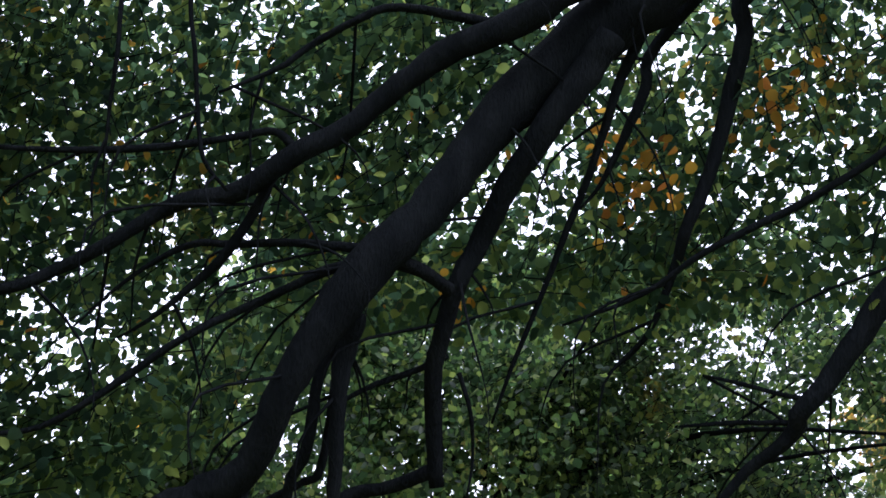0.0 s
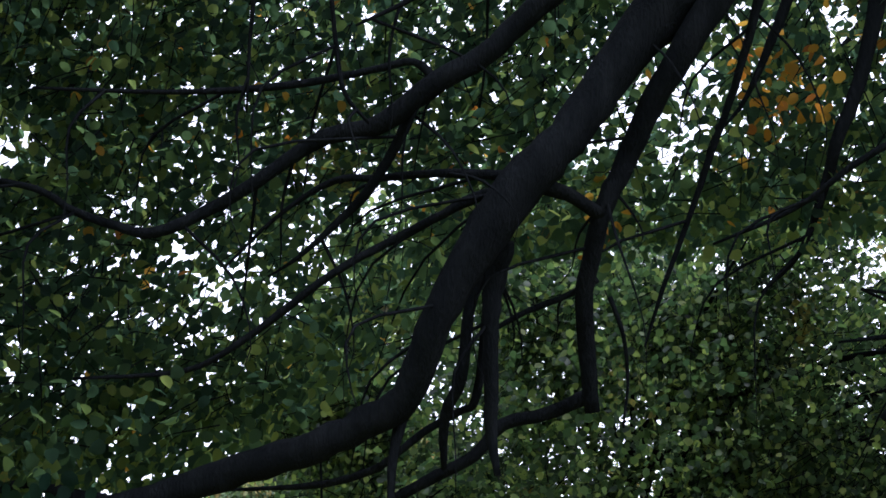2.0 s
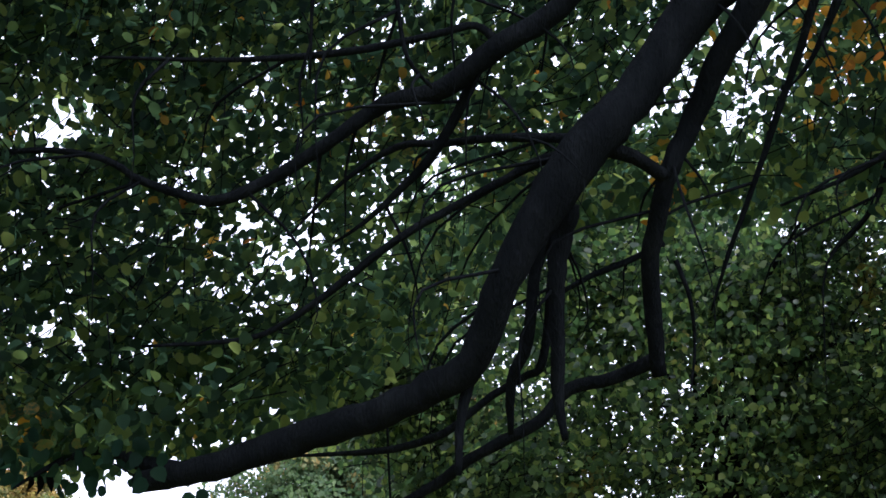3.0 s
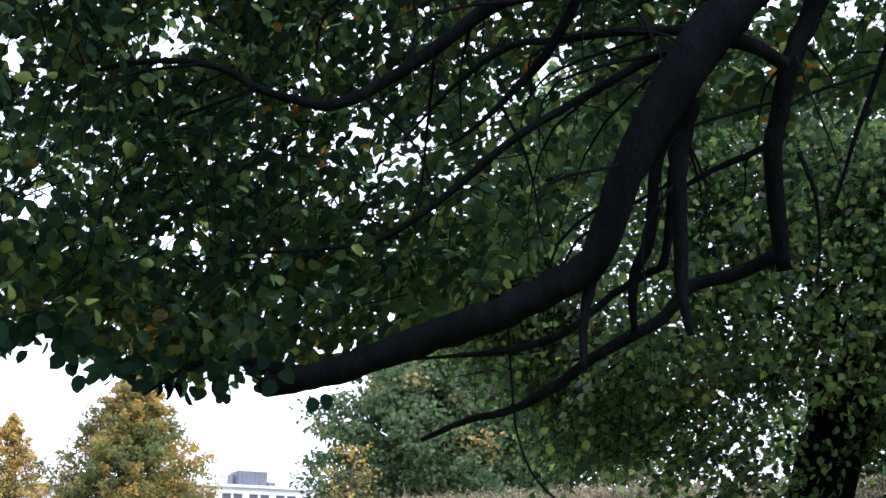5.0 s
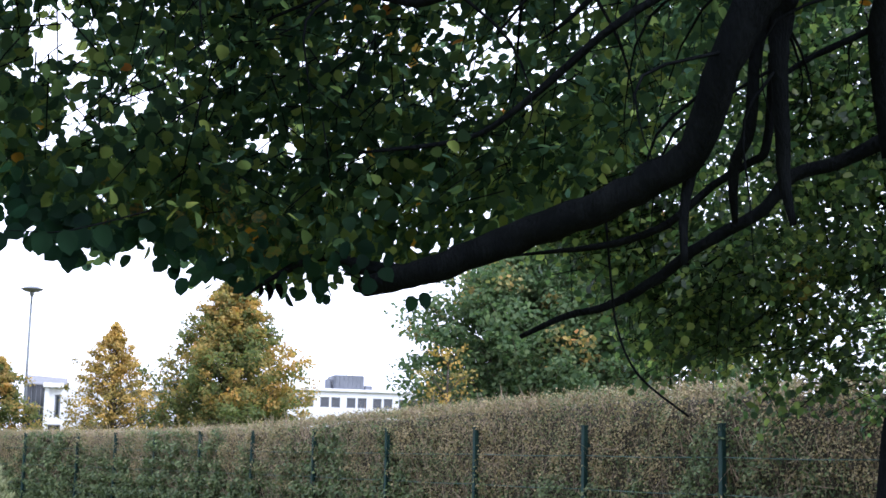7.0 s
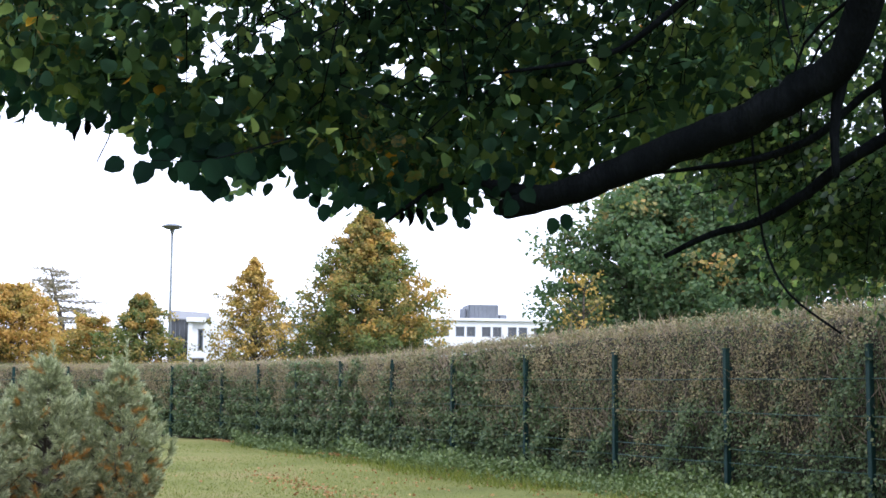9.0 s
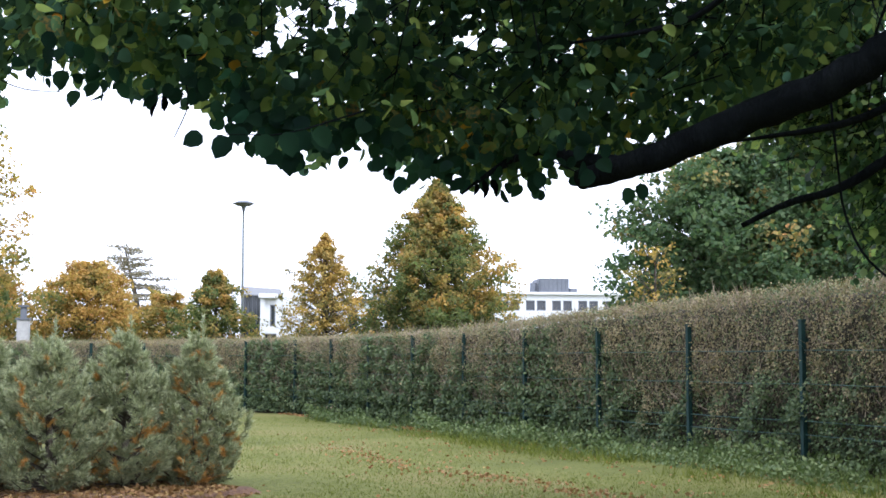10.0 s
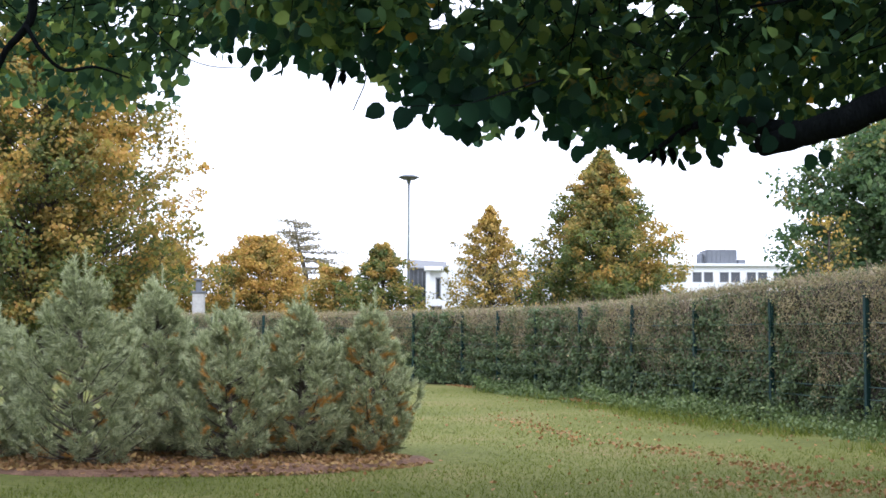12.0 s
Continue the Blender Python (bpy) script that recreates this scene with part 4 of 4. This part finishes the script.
# ---- trees beyond the hedge ----
def far_tree(at, height, radius, shape, mat, count, size, gold, label, trunk=0.12, bare=0.04, name="tree", seed=0, clump=0.34, flat=0.55, ragged=0.3, per=70):
    """A tree of flattened leafy sprays on limbs. shape: radius of the crown at heights 0 to 1, as a list; count: leaves."""
    ob = thing(name, label, "tree", at)
    tubes("trunk", [smooth_path([(0, 0, -0.3, trunk * 1.3), (0, 0, height * 0.3, trunk), (0.05, 0, height * 0.9, trunk * 0.25)])], M_BARK_FAR, ob, sides=8)
    knots = np.linspace(0, 1, len(shape))
    nb = max(20, count // per)
    tips, arms, bulk = [], [], []
    for k in range(nb):
        f = ((k + RNG.random()) / nb) ** 1.1
        az = k * 2.39996 + RNG.normal() * 0.3
        wide = radius * np.interp(f, knots, shape)
        r = wide * (1 - 0.75 * RNG.random() ** 1.8) * (1 + ragged * (RNG.random() - 0.5))
        r *= 1 + 0.1 * math.sin(az * 3 + seed) + 0.1 * math.sin(az * 5 + f * 9)
        z = height * (bare + (1 - bare) * f)
        e = np.array([r * math.cos(az), r * math.sin(az), z + RNG.normal() * 0.1])
        s = np.array([0, 0, max(0.2, z - 0.6 * r)])
        arms.append(np.array([(*s, 0.01 + trunk * 0.15 * (1 - f)), (*(0.5 * s + 0.5 * e + (0, 0, 0.06 * r)), 0.008 + trunk * 0.05 * (1 - f)), (*e, 0.005)]))
        tips.append(e)
        bulk.append(clump * (0.3 + 0.7 * min(1.0, wide / radius + 0.15)) * RNG.uniform(0.7, 1.3))
    tubes("limbwork", arms, M_BARK_FAR, ob, sides=4, kind="stuff")
    tips, bulk = np.array(tips), np.array(bulk)[:, None, None]
    starts = np.array([b[1, :3] for b in arms])
    run = 1.0 - 0.6 * RNG.random((nb, per, 1)) ** 3
    ball = unit(RNG.normal(size=(nb, per, 3))) * RNG.random((nb, per, 1)) ** 0.4
    p = starts[:, None] * (1 - run) + tips[:, None] * run + ball * bulk * (1, 1, flat)
    p[..., 2] -= 0.35 * ((ball[..., 0] ** 2 + ball[..., 1] ** 2) * bulk[..., 0])
    p, ball = p.reshape(-1, 3), ball.reshape(-1, 3)
    age = np.clip(gold + 0.13 * field(p, 0.3 * radius, 20 + seed) + 0.11 * p[:, 0] / radius + 0.24 * (p[:, 2] / height - 0.55) + 0.12 * np.repeat(RNG.normal(size=nb), per) + 0.08 * ball[:, 2] + 0.05 * RNG.normal(size=len(p)), 0, 1)
    faces = ball * 0.7 + (0, 0, 0.9) + RNG.normal(size=(len(p), 3)) * 0.45
    leaves("crown", FOLDED_LEAF, p, RNG.normal(size=(len(p), 3)) + (0, 0, -0.3), size * RNG.uniform(0.65, 1.25, len(p)), 1.2, age, mat, ob, face=faces)
    return ob


CONE = [0.72, 0.95, 1.0, 1.0, 0.95, 0.85, 0.68, 0.48, 0.26, 0.03]
OVAL = [0.55, 0.9, 1.0, 1.0, 0.9, 0.72, 0.4]
BROAD = [0.8, 1.0, 1.05, 1.0, 0.92, 0.78, 0.55, 0.25]
far_tree((7.6, 61.9, 0.4), 9.45, 3.5, CONE, M_GOLD, 70000, 0.155, 0.4, "tall cone-shaped tree with green and golden autumn leaves", clump=0.46, ragged=0.55)
far_tree((2.45, 60.3, 0.4), 6.75, 2.1, [0.85, 0.95, 1.0, 0.96, 0.92, 0.84, 0.74, 0.58, 0.3, 0.05], M_YELLOW, 20000, 0.12, 0.56, "small cone-shaped tree with thin yellow autumn leaves", ragged=0.9, clump=0.3, per=40)
far_tree((-2.1, 58.3, 0.4), 5.0, 1.7, [0.7, 0.95, 1.0, 0.95, 0.8, 0.55, 0.2], M_GOLD, 20000, 0.13, 0.4, "small round tree with green and gold leaves", ragged=0.5)
far_tree((-4.4, 63.0, 0.4), 4.4, 1.7, OVAL, M_GOLD, 15000, 0.13, 0.52, "small tree with golden brown leaves")
far_tree((-8.7, 69.8, 0.4), 6.2, 3.2, BROAD, M_GOLD, 40000, 0.15, 0.62, "round tree in full orange autumn colour", clump=0.45)
far_tree((-13.0, 66.0, 0.4), 5.6, 3.0, BROAD, M_GOLD, 32000, 0.15, 0.52, "round tree with brown and orange leaves", clump=0.45)
far_tree((-14.7, 52.6, 0.36), 13.3, 5.3, BROAD, M_GOLD, 92000, 0.178, 0.46, "large tree thick with green, gold and orange leaves", trunk=0.3, bare=0.12, clump=0.55, per=80, ragged=0.25)
far_tree((-22.5, 56.0, 0.38), 14.5, 6.2, BROAD, M_GOLD, 30000, 0.2, 0.42, "large tree with olive and golden leaves", trunk=0.25, clump=0.6)
far_tree((13.1, 37.0, 0.26), 7.2, 3.6, [0.35, 0.85, 1.0, 1.0, 0.92, 0.8, 0.6, 0.3], M_GREEN, 68000, 0.148, 0.17, "broad dark green tree behind the hedge", trunk=0.2, bare=0.25, clump=0.5, flat=0.4)
far_tree((16.6, 36.5, 0.26), 8.6, 3.8, BROAD, M_GREEN, 34000, 0.18, 0.22, "broad dark green tree behind the hedge", trunk=0.2, clump=0.55)
far_tree((19.3, 23.7, 0.17), 8.6, 3.7, BROAD, M_SHRUB, 34000, 0.16, 0.2, "dense green tree with yellowing leaves behind the hedge", trunk=0.2, clump=0.45)
far_tree((21.5, 17.0, 0.12), 8.6, 4.2, BROAD, M_SHRUB, 28000, 0.16, 0.4, "green tree with yellowing and orange leaves behind the hedge", trunk=0.2, clump=0.45)
far_tree((9.65, 34.0, 0.24), 4.3, 1.15, OVAL, M_YELLOW, 1500, 0.1, 0.38, "thin young tree with sparse yellow leaves", trunk=0.06, per=22, clump=0.35, ragged=0.7)


def cedar(at, height):
    """A cedar with flat, separate tiers of foliage."""
    ob = thing("cedar_tree", "tall cedar with flat open tiers of dull foliage", "tree", at)
    tubes("trunk", [smooth_path([(0, 0, -0.3, 0.3), (0, 0, height * 0.5, 0.2), (-0.6, 0, height * 0.8, 0.1), (-1.0, 0, height, 0.03)])], M_BARK_FAR, ob, sides=7)
    for k in range(34):
        f = k / 33
        z = height * (0.38 + 0.61 * f) + RNG.normal() * 0.1
        r = (4.0 - 3.0 * f) * RNG.uniform(0.65, 1.1)
        az = k * 2.39996 + RNG.normal() * 0.3
        lean = -1.0 * np.clip((z / height - 0.5) * 2, 0, 1)
        e = np.array([lean + r * math.cos(az) + 0.25 * r, r * math.sin(az), z - 0.1 * r])
        tubes("bough", [np.array([(lean, 0, z - 0.15, 0.05), (*e, 0.015)])], M_BARK_FAR, ob, sides=4)
        n = int(90 + 90 * r)
        q = RNG.random(n) ** 0.7
        p = np.array([lean, 0, z - 0.15]) * (1 - q[:, None]) + e * q[:, None] + RNG.normal(size=(n, 3)) * (0.4, 0.4, 0.09)
        leaves("tier", FOLDED_LEAF, p, RNG.normal(size=(n, 3)) * (1, 1, 0.4), RNG.uniform(0.12, 0.2, n), 0.8, 0.2, M_CEDAR, ob)


cedar((-8.6, 95.0, 0.4), 9.4)

# ---- lamp mast and buildings ----
mast = thing("lamp_mast", "tall slim grey lamp mast with a flat round head", "street lamp", (-1.33, 75.3, 0.42))
tubes("pole", [np.array([(0, 0, -0.2, 0.09), (0, 0, 5, 0.075), (0, 0, 9.85, 0.06)])], M_STEEL, mast, sides=10)
head = bmesh.new()
bmesh.ops.create_cone(head, cap_ends=True, segments=28, radius1=0.34, radius2=0.6, depth=0.13, matrix=Matrix.Translation((0, 0, 9.86)))
bmesh.ops.create_cone(head, cap_ends=True, segments=28, radius1=0.6, radius2=0.3, depth=0.13, matrix=Matrix.Translation((0, 0, 9.99)))
part("head", head, M_GREY, mast)
collar = bmesh.new()
bmesh.ops.create_cone(collar, cap_ends=True, segments=16, radius1=0.09, radius2=0.14, depth=0.25, matrix=Matrix.Translation((0, 0, 9.68)))
part("collar", collar, M_STEEL, mast)


def window(parent, x, y, z, w, h, bars=1):
    """A window set back in its frame, facing -y."""
    bm = bmesh.new()
    for lo, hi in (((x, z), (x + w, z + 0.08)), ((x, z + h - 0.08), (x + w, z + h)), ((x, z), (x + 0.08, z + h)), ((x + w - 0.08, z), (x + w, z + h))):
        box(bm, (lo[0], y - 0.05, lo[1]), (hi[0], y + 0.1, hi[1]))
    for k in range(1, bars + 1):
        xx = x + w * k / (bars + 1)
        box(bm, (xx - 0.035, y - 0.045, z + 0.08), (xx + 0.035, y + 0.09, z + h - 0.08))
    f = part("window", bm, M_GREY, parent)
    g = bmesh.new()
    box(g, (x + 0.06, y + 0.02, z + 0.06), (x + w - 0.06, y + 0.05, z + h - 0.06))
    part("pane", g, M_GLASS, f)


def wall_with_openings(bm, x0, x1, y, thick, z0, z1, rows):
    """A wall along x facing -y with openings; rows: (low, high, [(x, width)])."""
    z = z0
    for low, high, spans in rows:
        box(bm, (x0, y, z), (x1, y + thick, low))
        x = x0
        for a, w in spans:
            box(bm, (x, y, low), (a, y + thick, high))
            x = a + w
        box(bm, (x, y, low), (x1, y + thick, high))
        z = high
    box(bm, (x0, y, z), (x1, y + thick, z1))


def office():
    ob = thing("office_building", "long white flat-roofed office building with dark square windows", "building", (0, 0, 0))
    y, x0, x1 = 108.0, 12.0, 36.0
    spans = [(20.17 + 2.11 * k + d, 0.72) for k in range(-3, 7) for d in (0, 0.88)]
    bm = bmesh.new()
    wall_with_openings(bm, x0, x1, y, 0.3, 0.0, 7.4, [(2.4, 3.3, spans), (6.15, 6.95, spans)])
    box(bm, (x0, y + 0.3, 0), (x0 + 0.3, y + 14, 7.4))
    box(bm, (x1 - 0.3, y + 0.3, 0), (x1, y + 14, 7.4))
    box(bm, (x0 + 0.3, y + 13.7, 0), (x1 - 0.3, y + 14, 7.4))
    part("wall", bm, M_WHITE, ob)
    r = bmesh.new()
    box(r, (x0 - 0.25, y - 0.25, 7.4), (x1 + 0.25, y + 14.2, 7.62), 0.03)
    part("roof", r, M_WHITE, ob)
    for a, w in spans:
        window(ob, a, y + 0.12, 6.15, w, 0.8, 0)
        window(ob, a, y + 0.12, 2.4, w, 0.9, 0)
    b = bmesh.new()
    box(b, (21.35, y + 0.5, 7.62), (23.75, y + 3.5, 8.75), 0.05)
    for k in range(7):
        box(b, (21.45 + k * 0.34, y + 0.46, 7.7), (21.52 + k * 0.34, y + 0.5, 8.6))
    part("plant_room", b, M_GREY, ob, "dark grey rooftop plant room")
    c = bmesh.new()
    box(c, (23.95, y + 1, 7.62), (24.55, y + 1.7, 8.0), 0.04)
    part("roof_unit", c, M_GREY, ob, "small grey rooftop unit")
    c = bmesh.new()
    bmesh.ops.create_cone(c, cap_ends=True, segments=20, radius1=0.3, radius2=0.27, depth=0.8, matrix=Matrix.Translation((21.0, y + 1.2, 8.02)))
    part("roof_tank", c, M_GREY, ob, "round grey rooftop tank")
    tubes("aerial", [np.array([(25.0, y + 6, 7.6, 0.02), (25.0, y + 6, 10.9, 0.012)])], M_STEEL, ob, sides=4)
    tubes("aerial", [np.array([(22.4, y + 1, 8.7, 0.02), (22.4, y + 1, 9.2, 0.015)])], M_STEEL, ob, sides=4)
    tubes("aerial", [np.array([(22.9, y + 1, 8.7, 0.02), (22.9, y + 1, 9.1, 0.015)])], M_STEEL, ob, sides=4)


def block(bm, x0, x1, y0, y1, z0, z1, bevel=0.03):
    return box(bm, (x0, y0, z0), (x1, y1, z1), bevel)


def annexe():
    """A white two-storey block with a glazed end, a corner pier and a sloping grey roof."""
    ob = thing("white_annexe", "white rendered block with a dark glazed end and sloping grey roof", "building", (0, 0, 0))
    y = 85.0
    # front bay with its window, the taller block beside it, and the long low wing
    bm = bmesh.new()
    wall_with_openings(bm, -0.38, 0.9, y, 0.3, 0.0, 5.75, [(1.6, 3.62, [(-0.2, 0.76)]), (4.05, 5.36, [(0.16, 0.32)])])
    block(bm, -0.38, -0.08, y + 0.3, y + 9, 0, 5.75, 0)
    part("wall", bm, M_WHITE, ob, "white rendered front bay")
    bm = bmesh.new()
    block(bm, -0.44, -0.16, y - 0.2, y - 0.003, 0, 5.75)
    part("pier", bm, M_WHITE, ob)
    bm = bmesh.new()
    block(bm, -0.55, 0.62, y - 0.4, y + 0.5, 5.75, 6.03)
    part("fascia", bm, M_WHITE, ob)
    bm = bmesh.new()
    block(bm, 0.9, 4.4, y - 0.1, y + 9, 0, 6.27)
    part("wall", bm, M_WHITE, ob, "taller white rendered block")
    spans = [(4.9 + 1.2 * k, 0.6) for k in range(7)]
    bm = bmesh.new()
    wall_with_openings(bm, 4.4, 14.0, y + 0.5, 0.3, 0.0, 5.6, [(1.0, 2.7, spans), (3.7, 5.1, spans)])
    block(bm, 13.7, 14.0, y + 0.8, y + 9, 0, 5.6, 0)
    part("wall", bm, M_WHITE, ob, "long white wing")
    for a, w in spans:
        window(ob, a, y + 0.62, 3.7, w, 1.4, 0)
        window(ob, a, y + 0.62, 1.0, w, 1.7, 0)
    window(ob, 0.16, y + 0.12, 4.05, 0.32, 1.31, 0)
    window(ob, -0.2, y + 0.12, 1.6, 0.76, 2.02, 1)
    bm = bmesh.new()
    block(bm, 4.4, 14.2, y + 0.2, y + 9.2, 5.6, 5.8)
    part("roof", bm, M_ROOF, ob)
    bm = bmesh.new()
    block(bm, 6.5, 8.2, y + 1.5, y + 4, 5.8, 6.7)
    part("roof_box", bm, M_WHITE, ob, "white box on the flat roof")
    # glazed end under the sloping roof
    e = bmesh.new()
    block(e, -1.45, -0.38, y + 1.2, y + 8.6, 0, 5.95, 0)
    part("glazed_end", e, M_GLASS, ob, "dark glazed stair end")
    for k in range(5):
        f = bmesh.new()
        block(f, -1.47 + k * 0.26, -1.43 + k * 0.26, y + 1.12, y + 1.197, 0, 5.95, 0)
        part("mullion", f, M_GREY, ob)
    for zz in (2.2, 3.4, 4.6):
        f = bmesh.new()
        block(f, -1.47, -0.38, y + 1.14, y + 1.19, zz, zz + 0.09, 0)
        part("transom", f, M_ROOF, ob)
    r = bmesh.new()
    v = [r.verts.new(c) for c in ((-1.6, y + 0.9, 6.02), (0.88, y + 0.9, 6.02), (0.88, y + 8.8, 6.85), (-1.6, y + 8.8, 7.0), (-1.6, y + 0.9, 5.95), (0.88, y + 0.9, 5.95), (0.88, y + 8.8, 5.95), (-1.6, y + 8.8, 5.95))]
    for f in ((0, 1, 2, 3), (7, 6, 5, 4), (0, 4, 5, 1), (1, 5, 6, 2), (2, 6, 7, 3), (3, 7, 4, 0)):
        r.faces.new([v[k] for k in f])
    part("roof", r, M_ROOF, ob, "sloping grey metal roof")


office()
annexe()
pillar = thing("stone_pillar", "weathered pale stone pillar with a dark lantern top", "pillar", (-8.36, 50.0, 0.15))
bm = bmesh.new()
box(bm, (-0.2, -0.2, -0.2), (0.2, 0.2, 2.95), 0.02)
part("shaft", bm, M_STONE, pillar)
bm = bmesh.new()
box(bm, (-0.24, -0.24, 2.95), (0.24, 0.24, 3.02), 0.015)
box(bm, (-0.1, -0.1, 3.02), (0.1, 0.1, 3.4), 0.02)
box(bm, (-0.17, -0.17, 3.4), (0.17, 0.17, 3.47), 0.015)
part("lantern", bm, M_GREY, pillar, "dark lantern top")

# ---- low pale wall beyond the far hedge ----
wall = thing("garden_wall", "low pale rendered wall beyond the far hedge", "wall", (-18.6, 60.0, 0.4))
bm = bmesh.new()
box(bm, (-1.6, -0.15, -0.2), (1.2, 0.15, 2.5), 0.02)
part("wall_body", bm, M_WHITE, wall)
bm = bmesh.new()
box(bm, (-1.66, -0.2, 2.5), (1.26, 0.2, 2.6), 0.02)
part("coping", bm, M_ROOF, wall)

# ---- single leaves along the crown's lower edge ----
one = mesh_from("leaf", ROUND_LEAF[0], ROUND_LEAF[1], np.full(len(ROUND_LEAF[1]), 0.12))
# these leaves get the copy that has shade put into its colour
one.materials.append(M_LEAF_SHADED)
curled = np.array([(0, 0, 0), (0.16, 0.2, 0.12), (0.2, 0.5, 0.22), (0.12, 0.8, 0.16), (0.05, 1.05, -0.1), (-0.1, 0.8, 0.2), (-0.2, 0.5, 0.26), (-0.15, 0.2, 0.12), (0, 0.5, -0.02)])
dry = mesh_from("dead_leaf", curled, [(8, i, (i + 1) % 8) for i in range(8)])
dry.materials.append(M_BARK)


def single(kind, me, place, points_to, normal, size, wide=1.0):
    y_ = Vector(points_to).normalized()
    x_ = y_.cross(Vector(normal)).normalized()
    m = Matrix((x_, y_, x_.cross(y_))).transposed().to_4x4()
    o = new(kind, me)
    o.parent = spreading_tree
    o.matrix_local = Matrix.Translation(Vector(place) - TREE_AT) @ m @ Matrix.Diagonal((size * wide, size, size, 1))


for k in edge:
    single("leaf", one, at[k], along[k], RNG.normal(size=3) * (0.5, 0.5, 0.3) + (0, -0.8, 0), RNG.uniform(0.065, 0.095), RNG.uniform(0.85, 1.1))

# a loose spray that hangs out below the others
limb("twig", [(0.5, 5.95, 2.42, 0.004), (0.18, 5.67, 2.27, 0.003), (0.0, 5.52, 2.235, 0.002), (-0.14, 5.5, 2.225, 0.0012)])
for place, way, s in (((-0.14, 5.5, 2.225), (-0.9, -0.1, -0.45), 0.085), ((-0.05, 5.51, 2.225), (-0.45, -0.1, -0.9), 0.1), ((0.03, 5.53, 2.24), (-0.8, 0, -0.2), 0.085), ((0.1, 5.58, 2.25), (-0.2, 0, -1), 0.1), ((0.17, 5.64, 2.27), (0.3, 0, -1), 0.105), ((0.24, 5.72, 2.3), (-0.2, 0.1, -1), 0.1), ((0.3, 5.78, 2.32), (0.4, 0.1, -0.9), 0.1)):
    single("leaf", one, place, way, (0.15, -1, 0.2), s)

# curled dead leaves and bare hanging twigs
limb("twig", [(-0.3, 6.87, 2.75, 0.004), (-0.28, 6.87, 2.6, 0.004), (-0.34, 6.86, 2.44, 0.003)])
limb("twig", [(-1.3, 6.75, 2.82, 0.004), (-1.15, 6.76, 2.69, 0.003), (-1.02, 6.79, 2.64, 0.003), (-0.86, 6.81, 2.635, 0.002)])
for place in ((1.14, 7.09, 2.29), (1.17, 7.08, 2.3), (1.21, 7.08, 2.31), (-0.44, 7.05, 2.66), (-0.41, 7.05, 2.68), (-0.38, 7.05, 2.69)):
    single("dead_leaf", dry, place, (RNG.normal() * 0.2 - 0.1, 0, -1), (RNG.normal() * 0.5, -1, 0), RNG.uniform(0.07, 0.1))
for place, way in (((1.93, 7.12, 2.28), (-0.2, 0, -1)), ((1.98, 7.11, 2.3), (0.25, 0, -1))):
    single("leaf", one, place, way, (0.2, -1, 0.1), 0.095)
